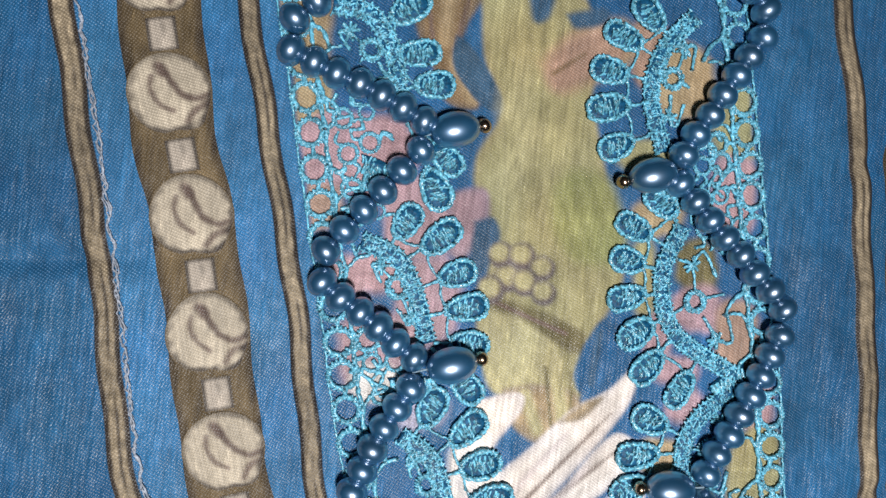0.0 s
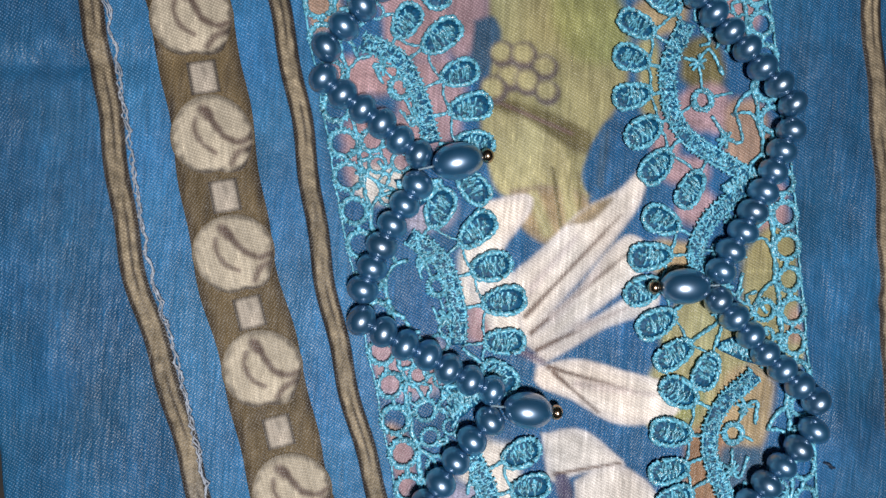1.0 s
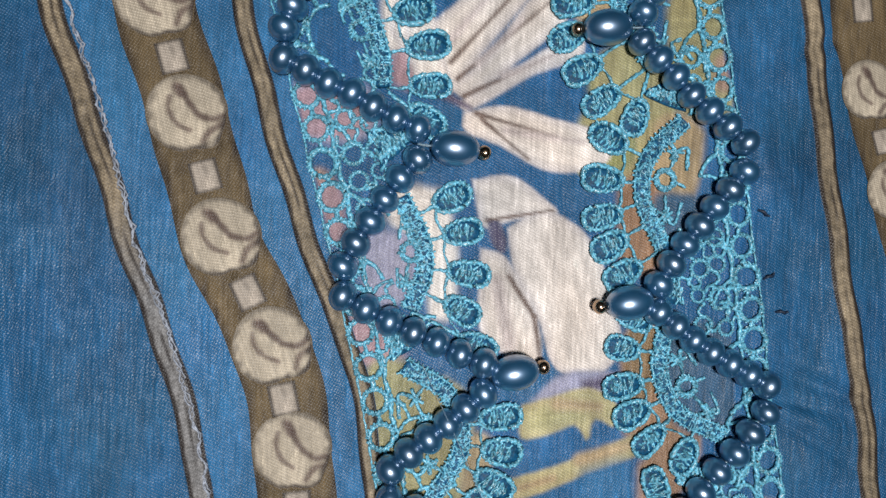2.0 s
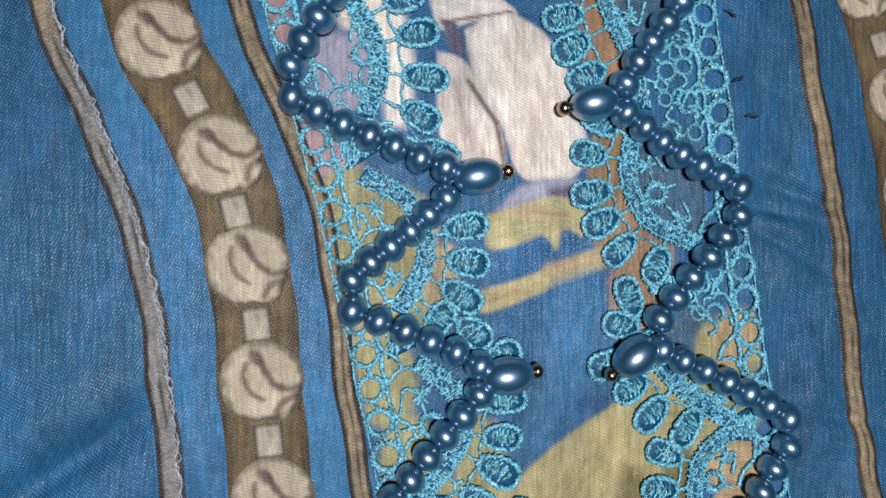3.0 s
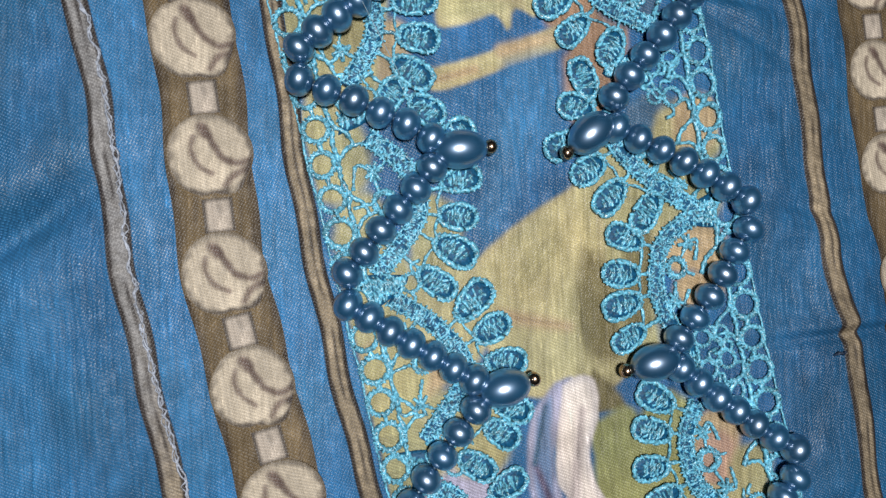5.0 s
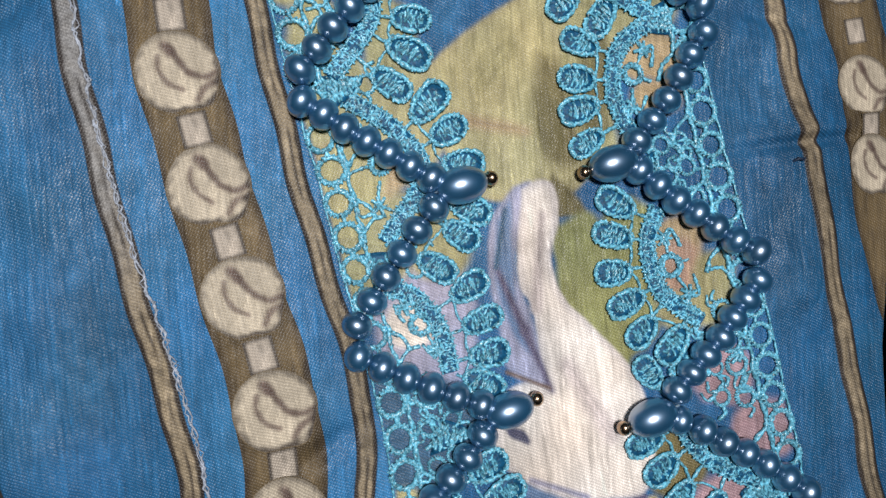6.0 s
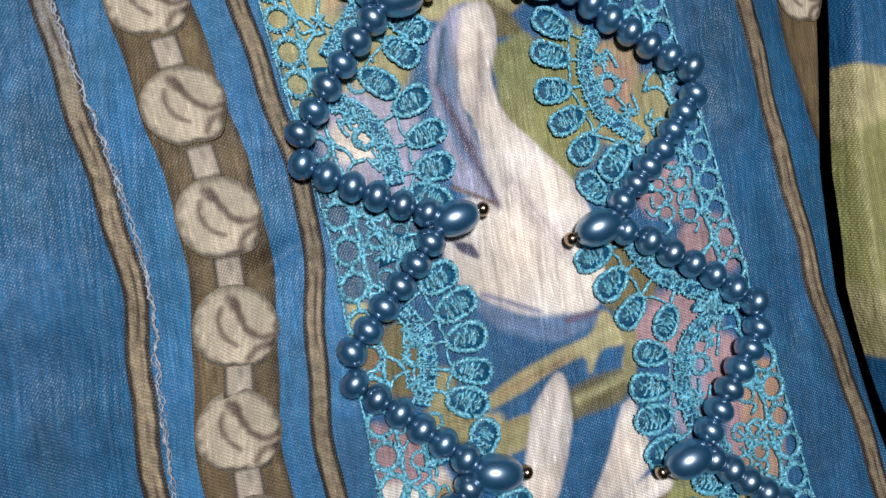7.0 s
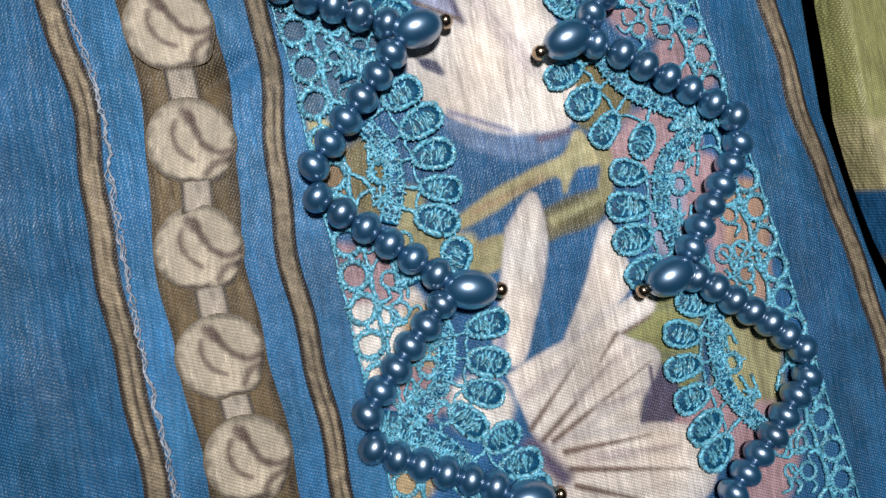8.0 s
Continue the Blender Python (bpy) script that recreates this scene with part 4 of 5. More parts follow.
MEDALLIONS = [medallion_mesh(k) for k in range(4)]
LINK = link_mesh()
SPOTS = [(-65.5, 61)] + CHAIN[1:-1] + [(3.6, -290), (5.2, -311)]
RIGHT_SPOTS = [(88, 30), (91, 5), (95.8, -27.9), (102, -48), (109.3, -68.9), (112.1, -88), (114, -106), (115.6, -124.8), (118.4, -147), (119.6, -163)]
for spots, size in ((SPOTS, 0.98), (RIGHT_SPOTS, 0.86)):
    for k, (x, y) in enumerate(spots):
        a, b = spots[max(k - 1, 0)], spots[min(k + 1, len(spots) - 1)]
        lean = math.degrees(math.atan2(b[0] - a[0], a[1] - b[1]))
        part("medallion", MEDALLIONS[k % 4], BRAID, garment, "", seat(x, y, 0.16, lean - 4 + 5 * math.sin(k * 2.1), size))
        if k + 1 < len(spots):
            c = spots[k + 1]
            way = math.degrees(math.atan2(c[0] - x, y - c[1]))
            part("square_link", LINK, BRAID, garment, "", seat((x + c[0]) / 2 + 0.3, (y + c[1]) / 2 - 0.2, 0.12, way, size))

# white edging thread beside the outer braid
rng = np.random.RandomState(5)
edging = Heap()
base = spline([(x + 1.3 + 1.5 * (1 - step(-38, -62, y) * step(-190, -168, y)), y) for x, y in BRAID_A], 0.7)
for strand in range(3):
    phase = np.arange(len(base)) * (0.9 - 0.11 * strand) + strand * 2.1
    px, py = base[:, 0] + 0.34 * np.sin(phase) + 0.2 * rng.randn(len(base)), base[:, 1] + 0.1 * rng.randn(len(base))
    edging.tube(np.stack([px, py, lie(px, py) + 0.3 + 0.1 * np.cos(phase)], 1) * MM, 0.15 * MM, sides=5, rough=0.5, rng=rng)
part("edging_stitch", edging.mesh("edging_stitch"), WHITE_THREAD, garment, "white chain-stitched edging thread")

# ---- what lies under and beside the garment ----
table = bmesh.new()
bmesh.ops.create_cube(table, size=1, matrix=Matrix.Translation((0.03, -0.11, -0.047)) @ Matrix.Diagonal((1.6, 1.6, 0.03, 1)))
bmesh.ops.bevel(table, geom=table.edges[:], offset=0.003, segments=2, affect="EDGES")
table_mesh = bpy.data.meshes.new("table_top")
table.to_mesh(table_mesh)
table.free()
tagged(part("table_top", table_mesh, WOOD), "dark brown wooden table top under the tunic", "table", kind="structure")


def sleeve_place(u, v):
    y = -40 - 290 * v
    x = edges(y)[1] + 10.0 + 0.8 * np.sin(y * 0.06) + 140 * u
    lip = np.clip(1 - 140 * u / 3.5, 0, 1) ** 2
    return x, y, -7.0 - 6.0 * lip + 1.2 * np.sin(x * 0.07 + 0.5) * np.sin(y * 0.03) + 0.6 * np.sin(y * 0.11 + x * 0.05)


def sleeve_ink(x, y, u, v):
    p = Paint(x, y, INK["blue"])
    p.shape("straw", 0.6, (112, -180), (140, -176), (170, -190), (168, -232), (140, -243), (126, -232), (116, -215))
    p.shape("green", 1.5, (126, -196), (150, -190), (160, -215), (138, -228), (128, -216))
    p.stroke(128, -150, 160, -140, 7, 9, "olive", 0.8)
    p.stroke(134, -262, 160, -268, 5, 9, "moss", 1.2)
    p.stroke(150, -285, 180, -300, 9, 12, "white", 0.8)
    return p.rgb


other = thing("folded_sleeve", "blue and yellow-green printed satin sleeve lying beside the tunic", "clothing")
sheet("sleeve_cloth", 420, 220, sleeve_place, sleeve_ink, SATIN, other, "")


# ---- lace ----
def ellipse(a, b, n, z=0.0, start=0.0, end=2 * math.pi):
    ang = np.linspace(start, end, n, endpoint=end - start < 6.28)
    return np.stack([a * np.cos(ang), b * np.sin(ang), np.full(n, z)], 1)


def scribble(heap, inside, count, rng, z, radius, reach):
    """Short stray satin stitches over an area; inside() draws a place and a heading."""
    for _ in range(count):
        (x, y), head = inside()
        half = reach * rng.uniform(0.5, 1.0)
        bend = rng.uniform(-0.25, 0.25) * half
        c, s = math.cos(head), math.sin(head)
        pts = [(x - c * half, y - s * half, z - 0.1), (x - s * bend, y + c * bend, z + rng.uniform(0.08, 0.3)), (x + c * half, y + s * half, z - 0.1)]
        heap.tube(np.array(pts) * MM, radius * rng.uniform(0.7, 1.2) * MM, sides=4)


def petal_meshes(seed):
    """A padded oval leaf of satin stitch, long along x: its filling and its raised rim."""
    rng = np.random.RandomState(seed)
    a, b = 3.45, 2.1
    rim_path = ellipse(1.0, 1.0, 44, 0.75)
    rim_path[:, :2] = np.sign(rim_path[:, :2]) * np.abs(rim_path[:, :2]) ** rng.uniform(0.75, 0.95)
    rim_path[:, :2] *= np.array((a, b)) * rng.uniform(0.94, 1.06, 2)
    rim_path[:, 1] *= 1 - rng.uniform(0.08, 0.28) * rim_path[:, 0] / a
    fill = Heap()
    fill.plate(rim_path * MM, 0.62 * MM, 0.55 * MM)
    rim = Heap()
    rim.tube((rim_path + rng.uniform(-0.09, 0.09, rim_path.shape)) * MM, 0.4 * MM, sides=6, closed=True, rough=0.35, rng=rng)

    def inside():
        r, t = math.sqrt(rng.uniform(0, 0.8)), rng.uniform(0, 6.28)
        return (r * a * 0.72 * math.cos(t), r * b * 0.62 * math.sin(t)), rng.normal(1.35, 0.35)

    scribble(rim, inside, 26, rng, 0.72, 0.2, 0.85)
    # short whipped stitches across the rim
    for k in range(0, 44, 2):
        t, (x, y, _) = k * 6.283 / 44, rim_path[k]
        ca, sa = math.cos(t + rng.uniform(-0.3, 0.3)), math.sin(t + rng.uniform(-0.3, 0.3))
        rim.tube(np.array([(x - ca * 0.42, y - sa * 0.42, 0.8), (x, y, 1.1), (x + ca * 0.36, y + sa * 0.36, 0.75)]) * MM, rng.uniform(0.13, 0.22) * MM, sides=4)
    return fill.mesh("petal_filling"), rim.mesh("petal")


def ring_mesh(seed, radius, cord):
    rng = np.random.RandomState(100 + seed)
    heap = Heap()
    path = ellipse(radius, radius * rng.uniform(0.88, 1.0), 40, 0.55)
    heap.tube((path + rng.uniform(-0.08, 0.08, path.shape)) * MM, cord * MM, sides=6, closed=True, rough=0.3, rng=rng)
    for t in np.linspace(0, 6.28, 22, endpoint=False):
        x, y = radius * math.cos(t), radius * math.sin(t)
        ca, sa = math.cos(t + rng.uniform(-0.4, 0.4)), math.sin(t + rng.uniform(-0.4, 0.4))
        w = cord * 0.85
        heap.tube(np.array([(x - ca * w, y - sa * w, 0.45), (x, y, 0.6 + cord * 1.15), (x + ca * w, y + sa * w, 0.45)]) * MM, 0.2 * MM, sides=4)
    return heap.mesh("ring")


def arc_meshes(seed, bow):
    """The bowed band of a scallop along bow: two rims and knotty stitches."""
    rng = np.random.RandomState(200 + seed)
    heap = Heap()
    flat = spline(bow, 0.5)
    n = len(flat)
    mid = np.column_stack([flat, lie(flat[:, 0], flat[:, 1]) + 0.75])
    tangent = np.gradient(mid, axis=0)
    tangent /= np.linalg.norm(tangent, axis=1)[:, None]
    side = np.stack([tangent[:, 1], -tangent[:, 0], 0 * tangent[:, 0]], 1)
    core = Heap()
    core.tube(mid * MM, 1.5 * MM, sides=8, flat=0.35)
    for d in (-1.4, 1.4):
        rail = mid + side * d + rng.uniform(-0.1, 0.1, mid.shape)
        heap.tube(rail * MM, 0.26 * MM, sides=5, rough=0.4, rng=rng)
        for k in range(0, n, 2):
            q, w = rail[k], side[k] * rng.uniform(0.3, 0.6)
            heap.tube(np.array([q - w + (0, 0, -0.1), q + (0, 0, 0.34), q + w + tangent[k] * rng.uniform(-0.4, 0.4) + (0, 0, -0.1)]) * MM, rng.uniform(0.14, 0.24) * MM, sides=4)
    for _ in range(int(n * 6.5)):
        k = rng.randint(1, n - 1)
        q = mid[k] + side[k] * rng.uniform(-1.0, 1.0) + (0, 0, 0.3)
        head = math.atan2(tangent[k][1], tangent[k][0]) + rng.normal(0.9, 0.5) * rng.choice((-1, 1))
        reach = rng.uniform(0.35, 0.75)
        c, e = math.cos(head) * reach, math.sin(head) * reach
        heap.tube(np.array([q - (c, e, 0.1), q + (0, 0, rng.uniform(0.05, 0.3)), q + (c, e, -0.1)]) * MM, rng.uniform(0.12, 0.24) * MM, sides=4)
    return core.mesh("band_core"), heap.mesh("scallop_band")


def fan_mesh(seed):
    """The stitched wedge between two scallops, pointing to +x."""
    rng = np.random.RandomState(300 + seed)
    heap = Heap()
    outline = np.array([(-3.5, -3.2), (-0.5, -2.4), (3.6, -0.7), (4.2, 0.0), (3.6, 0.7), (-0.5, 2.4), (-3.5, 3.2), (-2.6, 0)], float)
    ground = Heap()
    ground.plate(outline * MM, 0.6 * MM, 0.5 * MM)

    def inside():
        x = rng.uniform(-3.2, 3.6)
        return (x, rng.uniform(-1, 1) * (2.6 - 0.62 * (x + 3.2) * 0.62)), rng.normal(1.5, 0.35)

    scribble(heap, inside, 80, rng, 0.72, 0.24, 0.75)
    return ground.mesh("fan_ground"), heap.mesh("stitched_fan")


def snow_mesh(seed):
    """A small knotted star of thread."""
    rng = np.random.RandomState(400 + seed)
    heap = Heap()
    for k in range(6):
        t = k * 1.047 + rng.uniform(-0.3, 0.3)
        heap.tube(np.array([(0, 0, 0.7), (0.8 * math.cos(t), 0.8 * math.sin(t), 0.9), (1.7 * math.cos(t), 1.7 * math.sin(t), 0.4)]) * MM, 0.32 * MM, sides=5, rough=0.3, rng=rng)

    def inside():
        return (rng.uniform(-0.9, 0.9), rng.uniform(-0.9, 0.9)), rng.uniform(0, 3.1)

    scribble(heap, inside, 14, rng, 0.8, 0.14, 0.6)
    return heap.mesh("knot")


PETALS = [petal_meshes(k) for k in range(7)]
RINGS = [ring_mesh(k, 2.3, 0.46) for k in range(6)]
EYES = [ring_mesh(10 + k, 1.8, 0.55) for k in range(2)]
FANS = [fan_mesh(k) for k in range(3)]
KNOTS = [snow_mesh(k) for k in range(3)]


def lace(label, line, inward, scallops):
    """One lace trim. line: its straight outer edge; inward: +1 when the scallops point to +x."""
    trim = thing("lace_trim", label, "lace trim", "lace trims beside the opening")
    rng = np.random.RandomState(7 if inward > 0 else 8)
    cords = Heap()

    def cord(points, radius=0.26):
        path = spline(points, 0.5)
        path = path + rng.uniform(-0.1, 0.1, path.shape)
        z = lie(path[:, 0], path[:, 1]) + 0.4
        cords.tube(np.column_stack([path, z]) * MM, radius * 1.35 * MM, sides=5, rough=0.35, rng=rng)

    def heading(y):
        return math.degrees(math.atan2(float(along(line, y - 8) - along(line, y + 8)), 16.0))

    def spot(y, inset):
        """A place inset from the edge, at right angles to it."""
        h = radians(heading(y))
        return float(along(line, y)) + inward * inset * math.cos(h), y + inward * inset * math.sin(h)

    # column of rings along the edge
    y, k = 104.0, 0
    column = []
    while y > -322:
        x, yy = spot(y, 2.7 + rng.uniform(-0.25, 0.25))
        part("ring", RINGS[k % 6], LACE, trim, "", seat(x, yy, 0.0, rng.uniform(0, 360), rng.uniform(0.95, 1.12)))
        column.append((x, yy))
        y -= rng.uniform(5.7, 6.5)
        k += 1
    for k in range(len(column) - 1):
        (x0, y0), (x1, y1) = column[k], column[k + 1]
        h = radians(heading(y0))
        nx, ny = inward * math.cos(h), inward * math.sin(h)
        cord([((x0 + x1) / 2, (y0 + y1) / 2 + 0.9), ((x0 + x1) / 2 + nx * 0.4, (y0 + y1) / 2 - 0.9)], 0.35)
        # wavy inner cord that loops round the rings
        cord([(x0 + nx * 3.0, y0 + ny * 3.0), ((x0 + x1) / 2 + nx * 2.5, (y0 + y1) / 2 + ny * 2.5), (x1 + nx * 3.1, y1 + ny * 3.1)], 0.34)
        if k % 2 == 0:
            cord([(x0 + nx * 3.0, y0 + ny * 3.0), (x0 + nx * 5.4, y0 + ny * 5.0 - 1.8), (x0 + nx * 6.6, y0 + ny * 6.6 - 4.4)], 0.32)
        else:
            cord([(x0 + nx * 3.0, y0 + ny * 3.0), (x0 + nx * 4.6, y0 + ny * 4.6 + 1.9), (x0 + nx * 7.0, y0 + ny * 7.0 + 2.2)], 0.28)
        cord([(x0 - nx * 2.5, y0 - ny * 2.5), (x1 - nx * 2.5, y1 - ny * 2.5)], 0.16)

    for k, (bow, petals) in enumerate(scallops):
        curve = spline(bow, 0.8)
        ends, middle = (curve[0] + curve[-1]) / 2, curve[len(curve) // 2]
        out = middle - ends
        bulge = float(np.linalg.norm(out))
        out /= bulge
        way = np.array((-out[1], out[0])) * inward
        half = float(np.linalg.norm(curve[0] - curve[-1])) / 2

        def local(u, v):
            """u from the chord towards the bulge, v along the chord, both as shares."""
            q = ends + out * bulge * u + way * half * v
            return float(q[0]), float(q[1])

        core, stitches = arc_meshes(k + (0 if inward > 0 else 50), bow)
        band = part("scallop_band", stitches, LACE, trim)
        part("band_core", core, LACE_DARK, band)
        roots = []
        for j, (px, py) in enumerate(petals):
            root = curve[np.argmin(np.hypot(curve[:, 0] - px, curve[:, 1] - py))]
            turn = math.degrees(math.atan2(py - root[1], px - root[0]))
            filling, rim = PETALS[(2 * k + j) % len(PETALS)]
            leaf = part("petal", rim, LACE, trim, "", seat(px, py, 0.05, turn + 180 + rng.uniform(-6, 6), rng.uniform(1.0, 1.16)))
            part("petal_filling", filling, LACE_DARK, leaf)
            reach = np.array((px, py)) - root
            size = float(np.linalg.norm(reach))
            root = root + reach / size * 1.3
            neck = np.array((px, py)) - reach / size * 3.3
            if size > 5.2:
                cord([root, (root + neck) / 2 + rng.uniform(-0.2, 0.2, 2), neck], 0.26)
            roots.append(neck)
        for a, b in zip(roots, roots[1:]):
            if np.hypot(*(a - b)) < 9:
                cord([a, (a + b) / 2 - out * 0.7, b], 0.2)
        ex, ey = local(0.28, 0.05)
        part("ring", EYES[k % 2], LACE, trim, "", seat(ex, ey, 0.1, rng.uniform(0, 360), rng.uniform(0.95, 1.1)))
        for j, v in enumerate((0.5, -0.5)):
            kx, ky = local(0.1, v)
            part("knot", KNOTS[(k + j) % 3], LACE, trim, "", seat(kx, ky, 0.0, rng.uniform(0, 360)))
            cord([local(0.2, v * 0.35), local(0.12, v * 0.7), (kx, ky)], 0.24)
            cord([(kx, ky), local(-0.25, v * 1.2), local(-0.35, v * 0.5)], 0.26)
            cord([(kx, ky), local(0.35, v * 1.25)], 0.22)
        cord([local(0.45, 0.05), local(0.85, 0.0)], 0.2)
        cord([local(0.05, 0.05), local(-0.4, 0.0)], 0.26)
        # the stitched wedge between two scallops
        if k + 1 < len(scallops):
            nose = (np.array(bow[-1]) + np.array(scallops[k + 1][0][0])) / 2
            ground, stitches = FANS[k % 3]
            fan = part("stitched_fan", stitches, LACE, trim, "", seat(float(nose[0]), float(nose[1]), 0.05, heading(nose[1]) + (0 if inward > 0 else 180) + rng.uniform(-12, 12), 1.1))
            part("fan_ground", ground, LACE_DARK, fan)
    # small rings and loops that fill the outer corners between the scallops
    bands = np.vstack([spline(bow, 1.0) for bow, _ in scallops])
    y = 66.0
    while y > -292:
        for inset, size in ((8.6, 0.72), (12.6, 0.62)):
            x, yy = spot(y + rng.uniform(-1, 1), inset + rng.uniform(-0.6, 0.6))
            if np.min(np.hypot(bands[:, 0] - x, bands[:, 1] - yy)) < 3.3 or any(np.hypot(x - (b[0][0] + b[-1][0]) / 2, yy - (b[0][1] + b[-1][1]) / 2) < 0.42 * math.dist(b[0], b[-1]) for b, _ in scallops):
                continue
            part("ring", RINGS[rng.randint(6)], LACE, trim, "", seat(x, yy, 0.0, rng.uniform(0, 360), size * rng.uniform(0.9, 1.25)))
            for turn in rng.uniform(0, 6.28, 3):
                c, e = math.cos(turn), math.sin(turn)
                cord([(x + 1.6 * c, yy + 1.6 * e), (x + 2.9 * c - 1.0 * e, yy + 2.9 * e + 1.0 * c), (x + 4.3 * c + 0.4 * e, yy + 4.3 * e - 0.4 * c)], 0.26)
        y -= rng.uniform(4.8, 6.2)
    part("connecting_cord", cords.mesh("connecting_cord"), LACE, trim)
    return trim


# each scallop: the line of its band, and the middles of its petals
UPPER_LEFT = [
    ([(-34.2, 60.1), (-27.6, 59.7), (-22.6, 53.3), (-20.2, 44.0)], [(-20.7, 61.9), (-18.0, 54.1), (-14.5, 48.9), (-10.9, 36.0), (-12.1, 30.1)]),
    ([(-24.2, 19.1), (-17.6, 16.8), (-13.3, 10.1), (-10.4, 2.0)], [(-16.6, 23.6), (-10.1, 21.5), (-6.3, 15.2), (-3.9, 9.2), (-2.5, 2.5), (-2.2, -5.2)]),
    ([(-13.2, -15.3), (-7.2, -19.0), (-3.7, -27.1), (-2.9, -34.3)], [(-8.1, -9.7), (-1.0, -13.2), (2.3, -19.6), (5.1, -25.8), (5.8, -33.3), (5.3, -39.8)]),
    ([(1.1, -54.3), (5.0, -61.4), (6.0, -67.7), (3.4, -75.0)], [(10.6, -53.9), (12.8, -60.2), (14.2, -67.9), (13.2, -74.8), (16.4, -81.3)]),
]
MIDDLE_LEFT = [
    ([(2.8, -85.2), (11.3, -90.5), (13.9, -99.9), (8.7, -109.5)], [(21.1, -94.4), (21.5, -100.8), (20.2, -106.8), (22.5, -113.4)]),
    ([(11.9, -118.2), (18.4, -123.7), (20.4, -132.1), (12.7, -142.7)], [(16.0, -111.2), (27.5, -118.1), (28.2, -126.0), (27.5, -132.6), (26.7, -138.6), (23.2, -144.2)]),
    ([(15.1, -146.5), (23.3, -152.4), (27.8, -160.7), (20.3, -172.3)], [(29.6, -147.8), (32.9, -152.9), (35.3, -158.9), (35.9, -167.1), (34.0, -171.9), (29.2, -177.3)]),
    ([(19.9, -180.1), (25.2, -182.8), (29.2, -189.1), (30.4, -196.4)], [(34.8, -181.3), (36.9, -187.5), (37.8, -193.7), (36.4, -199.1)]),
]
LOWER_LEFT = [
    ([(28.8, -218.8), (32.2, -224.5), (32.4, -230.8), (30.4, -236.3)], [(36.1, -214.1), (38.7, -219.4), (40.0, -225.3), (40.4, -231.4), (39.0, -236.8)]),
    ([(36.8, -253.5), (37.3, -259.5), (34.6, -265.9), (28.0, -270.0)], [(41.1, -244.2), (45.0, -256.3), (44.2, -262.7), (42.6, -267.8), (39.1, -272.1)]),
    ([(27.7, -271.9), (33.7, -275.0), (37.9, -280.2), (39.8, -287.4)], [(44.6, -276.1), (47.1, -281.1), (48.2, -285.7)]),
]
UPPER_RIGHT = [
    ([(33.7, 69.4), (28.3, 62.0), (26.8, 53.1), (30.7, 42.8)], [(24.6, 68.4), (20.1, 63.4), (18.1, 56.6), (18.7, 49.7), (21.2, 42.6)]),
    ([(36.5, 29.3), (33.4, 19.1), (37.4, 8.6), (50.7, 1.6)], [(31.5, 33.4), (26.6, 27.8), (26.1, 21.4), (26.8, 14.4), (29.4, 7.8), (32.6, 1.6), (39.7, -2.2)]),
    ([(49.8, -1.9), (43.8, -8.1), (41.9, -15.9), (48.7, -26.4)], [(34.4, -8.6), (32.8, -15.5), (31.8, -22.1), (35.1, -28.1), (39.0, -33.9), (45.8, -36.7)]),
    ([(55.6, -36.9), (48.9, -43.9), (47.7, -52.2), (52.2, -61.8)], [(40.6, -41.1), (39.7, -48.9), (39.8, -56.2), (41.4, -61.7), (44.2, -67.0)]),
]
MIDDLE_RIGHT = [
    ([(53.0, -77.9), (52.1, -84.8), (56.0, -93.2), (66.2, -98.1)], [(46.6, -75.3), (44.5, -81.2), (44.9, -88.4), (46.9, -93.8), (50.6, -98.8), (57.7, -102.0)]),
    ([(54.9, -114.0), (58.0, -120.4), (64.7, -127.0), (74.9, -133.5)], [(52.2, -107.8), (50.5, -113.0), (48.1, -120.0), (52.3, -124.7), (56.4, -129.8), (63.4, -132.8)]),
    ([(73.0, -133.6), (66.6, -138.7), (65.0, -147.1), (68.2, -155.3)], [(59.0, -137.5), (57.9, -144.2), (58.0, -150.0), (59.1, -156.2)]),
    ([(72.3, -169.1), (69.7, -176.4), (71.8, -184.9), (79.5, -191.3)], [(64.0, -167.8), (62.9, -173.8), (62.5, -180.8), (64.8, -186.7), (67.5, -192.3), (73.6, -195.2)]),
]
LOWER_RIGHT = [
    ([(73.4, -207.9), (75.6, -213.6), (80.2, -218.5), (89.2, -223.3)], [(68.2, -200.1), (66.8, -213.3), (69.8, -218.7), (73.1, -224.4), (79.9, -227.4)]),
    ([(90.7, -226.4), (83.6, -232.1), (81.7, -240.6), (83.5, -248.3)], [(76.1, -233.0), (75.1, -239.3), (74.8, -245.3), (76.0, -251.4)]),
    ([(89.6, -258.8), (87.8, -267.1), (88.8, -275.7), (94.4, -283.7)], [(84.9, -258.6), (81.4, -264.1), (80.5, -270.0), (81.2, -275.9), (83.1, -281.5), (84.5, -286.5)]),
]
lace("turquoise corded lace trim with rings and petal scallops on blue satin", LACE_LEFT, 1, UPPER_LEFT + MIDDLE_LEFT + LOWER_LEFT)
lace("turquoise corded lace trim with looped edge, mirrored along the opening", LACE_RIGHT, -1, UPPER_RIGHT + MIDDLE_RIGHT + LOWER_RIGHT)


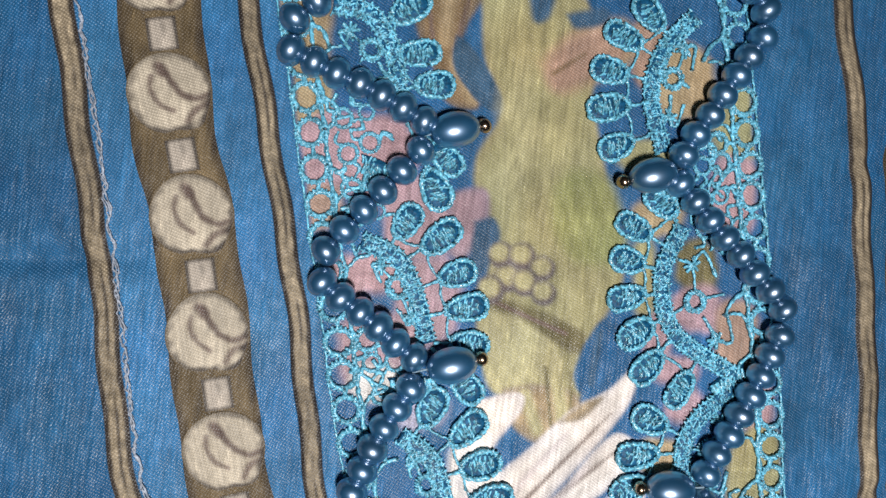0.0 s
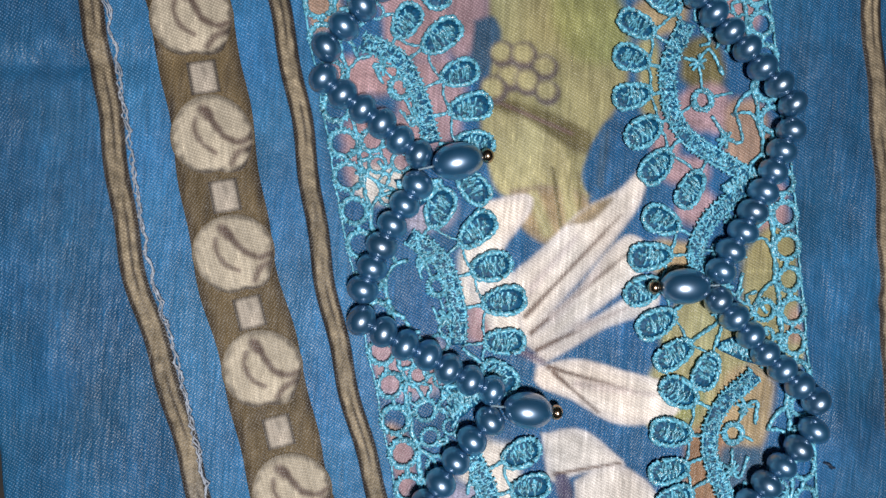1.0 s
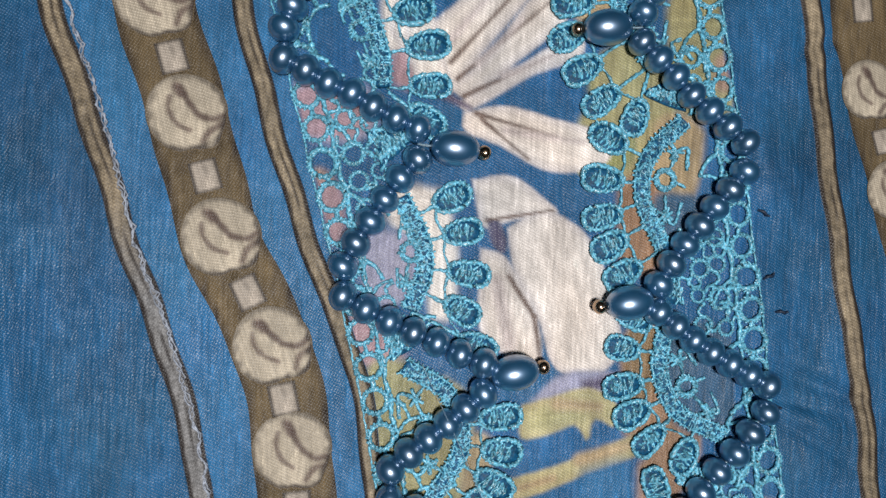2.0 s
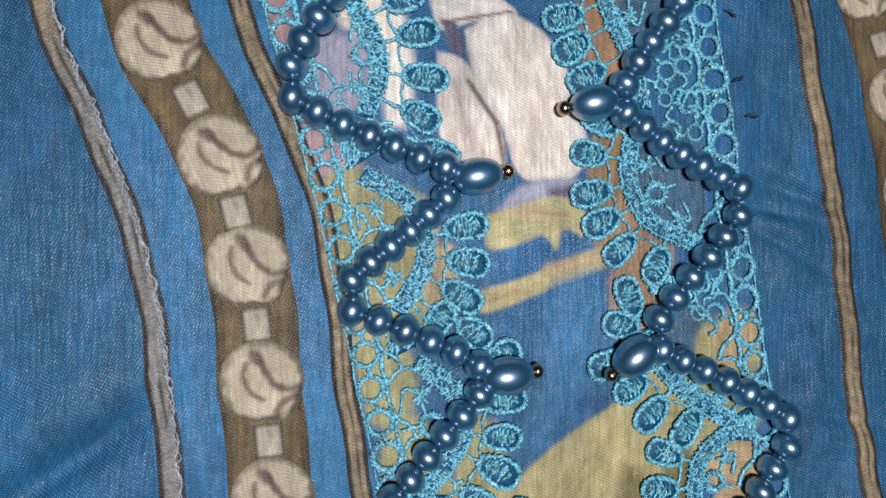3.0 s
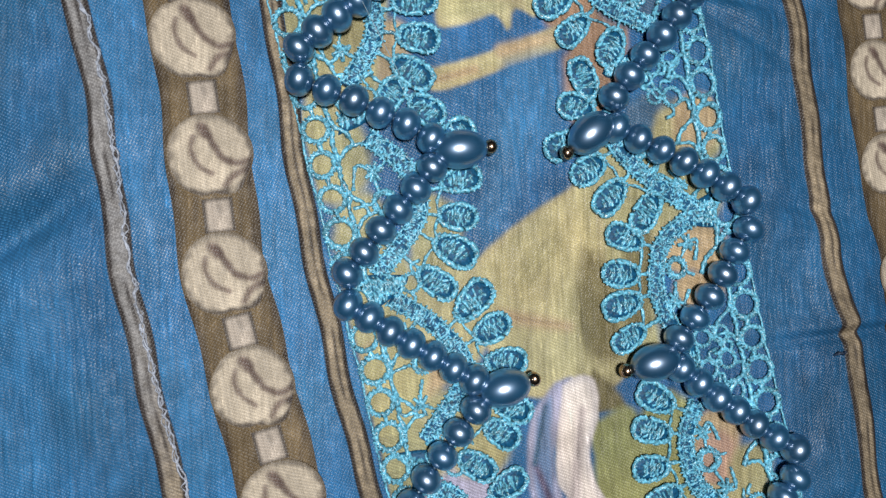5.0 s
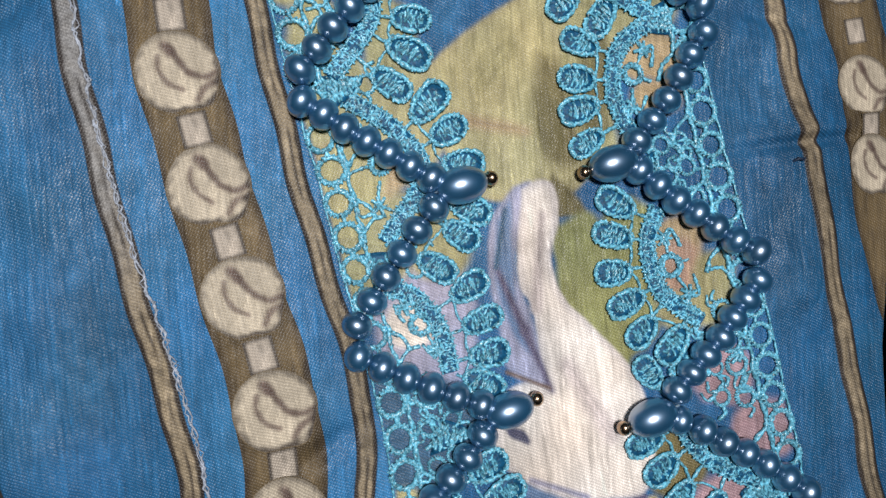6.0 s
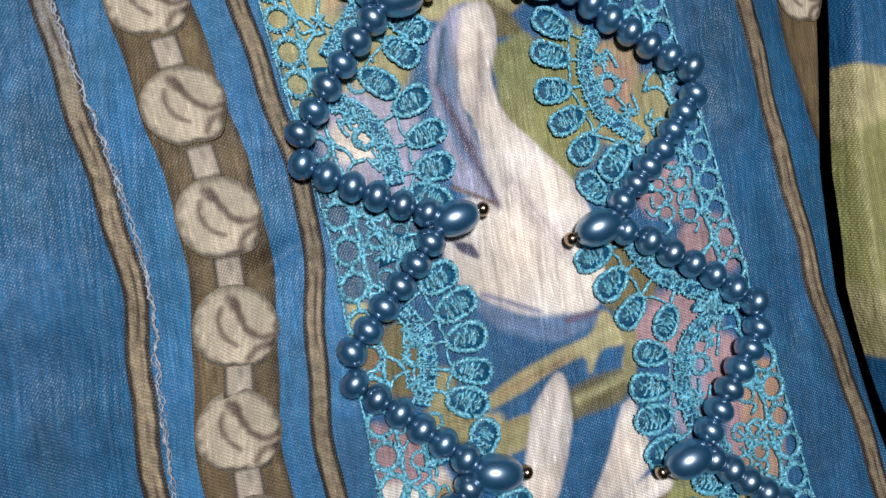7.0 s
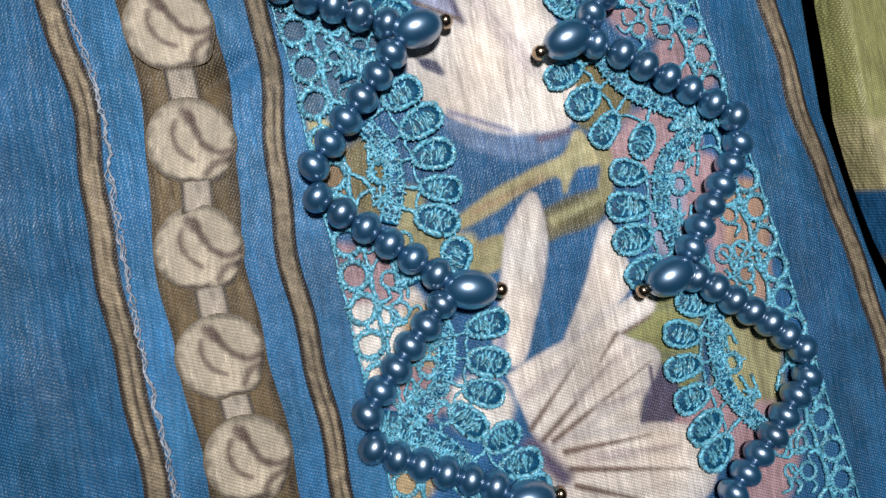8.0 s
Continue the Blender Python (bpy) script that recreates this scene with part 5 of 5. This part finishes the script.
# ---- pearl strings ----
def ball_mesh(name, rx, ry, segments=28, rings=18, bore=0.0):
    bm = bmesh.new()
    bmesh.ops.create_uvsphere(bm, u_segments=segments, v_segments=rings, radius=1.0)
    for v in bm.verts:
        ax = v.co.z
        v.co = Vector((ax * rx * (1 - bore * (abs(ax) > 0.985)), v.co.x * ry, v.co.y * ry)) * MM
    mesh = bpy.data.meshes.new(name)
    bm.to_mesh(mesh)
    bm.free()
    mesh.polygons.foreach_set("use_smooth", np.ones(len(mesh.polygons), dtype=bool))
    return mesh


ROUND = ball_mesh("pearl", 2.44, 2.84, bore=0.05)
OVAL = ball_mesh("oval_pearl", 4.7, 3.35, 36, 26, bore=0.03)
SEED = ball_mesh("end_bead", 1.25, 1.4, 20, 14, bore=0.08)


def pearl_string(label, corners, tips, side):
    """A zigzag of round pearls; an oval pearl and a small end bead point inward at each inner corner. Corners go outer, inner, outer."""
    string = thing("pearl_string", label, "bead string", "pearl strings along the lace")
    rng = np.random.RandomState(31 + side)
    core = Heap()
    top = 2.9

    def height(x, y):
        return float(lie(x, y)) + top

    inward = 1 if side == 0 else -1
    for k in range(len(corners) - 1):
        (x0, y0), (x1, y1) = corners[k], corners[k + 1]
        # each corner is two pearls one above the other
        x0, x1 = x0 + inward * (0.0 if k % 2 == 0 else 1.1), x1 + inward * (1.1 if k % 2 == 0 else 0.0)
        y0, y1 = y0 - 2.7, y1 + 2.7
        size = math.hypot(x1 - x0, y1 - y0)
        n = max(2, round(size / 4.6) + 1)
        bow = rng.uniform(-0.7, 0.7)
        turn = math.degrees(math.atan2(y1 - y0, x1 - x0))
        path = []
        for i in range(n):
            s = i / (n - 1)
            off = bow * math.sin(math.pi * s) + rng.uniform(-0.2, 0.2)
            x = x0 + (x1 - x0) * s - (y1 - y0) / size * off
            y = y0 + (y1 - y0) * s + (x1 - x0) / size * off
            z = height(x, y) + rng.uniform(-0.15, 0.15)
            part("pearl", ROUND, PEARL, string, "", pose(x * MM, y * MM, z * MM, rng.uniform(-20, 20), rng.uniform(-8, 8), turn + rng.uniform(-8, 8)) @ Matrix.Scale(rng.uniform(0.97, 1.03), 4))
            path.append((x, y, z))
        core.tube(np.array(path) * MM, 0.22 * MM, sides=5)
    for (ix, iy), (tx, ty) in zip(corners[0::2], tips):
        d = math.hypot(tx - ix, ty - iy)
        ux, uy = (tx - ix) / d, (ty - iy) / d
        turn = math.degrees(math.atan2(uy, ux))
        ox, oy = tx - ux * 5.6, ty - uy * 5.6
        part("oval_pearl", OVAL, PEARL, string, "large oval blue pearl", pose(ox * MM, oy * MM, (float(lie(ox, oy)) + 3.5) * MM, rng.uniform(-20, 20), 2, turn) @ Matrix.Scale(rng.uniform(0.97, 1.04), 4))
        part("end_bead", SEED, BRASS, string, "small dark metal end bead", pose(tx * MM, ty * MM, (float(lie(tx, ty)) + 2.6) * MM, 0, rng.uniform(-25, 25), turn + rng.uniform(-15, 15)))
        core.tube(np.array([(ix, iy, height(ix, iy)), (ox, oy, height(ox, oy)), (tx + ux, ty + uy, height(tx, ty) - 0.2)]) * MM, 0.2 * MM, sides=5)
    part("cord", core.mesh("cord"), NYLON, string, "thin blue threading cord")
    return string


LEFT_CORNERS = [(-20, 80), (-41.4, 53.2), (-15.9, 39.1), (-31.5, 14), (-12.7, -3.2), (-21.9, -28), (3.6, -44.7), (-10, -70), (17.2, -86.7), (-0.4, -106), (22.9, -121.4), (6.3, -144.5), (29, -164.1), (13, -189), (35.1, -204.9), (18.1, -227.8), (37.1, -248.7), (21.1, -270.2), (41.4, -286.1), (26, -310), (46, -326)]
LEFT_TIPS = [(-9, 84), (-4.9, 42.5), (-0.4, 0.4), (16.1, -45.5), (28.4, -84.7), (33.5, -120.5), (39.7, -162.1), (45.6, -202.4), (47.9, -250.6), (52.6, -287), (57, -325)]
RIGHT_CORNERS = [(22, 100), (47.9, 69.4), (33.7, 39.7), (59.2, 13.1), (45.8, -20), (68, -43.7), (50.4, -71.4), (74.1, -90.2), (57, -114.5), (83.6, -134), (68.1, -159.3), (91.2, -181.4), (72.8, -206.3), (98.9, -228.0), (84.6, -251.2), (105.2, -273.0), (85, -296.3), (112, -316)]
RIGHT_TIPS = [(11, 98), (22.6, 35.9), (33.2, -21.2), (39, -73.3), (47.6, -121.8), (57.4, -161.9), (61.9, -209.6), (74, -254.8), (74.3, -299)]
pearl_string("zigzag string of blue pearls with oval drops on the lace", LEFT_CORNERS, LEFT_TIPS, 0)
pearl_string("zigzag string of blue pearls, its drops facing the other string", RIGHT_CORNERS, RIGHT_TIPS, 1)

# loose clear thread across the pearls
loose = Heap()
path = spline([(5.5, -84), (9, -91, ), (12.5, -98), (17.5, -108.5)], 1.0)
loose.tube(np.column_stack([path, np.full(len(path), 5.6)]) * MM, 0.06 * MM, sides=4)
tagged(part("loose_thread", loose.mesh("loose_thread"), NYLON), "fine clear loose thread lying over the pearls", "thread")

# dark tacking stitches in the blue satin beside the lace, and one crease shade
tack = Heap()
tack.tube(np.array([(-1.3, -0.3, -0.1), (-0.4, 0.1, 0.42), (0.5, -0.1, 0.45), (1.4, 0.3, -0.1)]) * MM, 0.34 * MM, sides=6, rough=0.3, rng=np.random.RandomState(9))
tack_mesh = tack.mesh("tack_and_crease_mark")
DARK_THREAD = thread("dark_blue_thread", (14, 36, 62), 0.5, 0.4)
# the last one stands in for the dark shade line of a crease
for x, y, turn in ((73.0, -54.0, -35), (74.6, -66.5, 15), (77.5, -73.5, -10), (76.6, -92.2, -25), (101.5, -161.5, 0)):
    part("tack_and_crease_mark", tack_mesh, DARK_THREAD, garment, "dark blue mark: tacking stitches, and one for a crease's shade", seat(x, y, 0.05, turn))
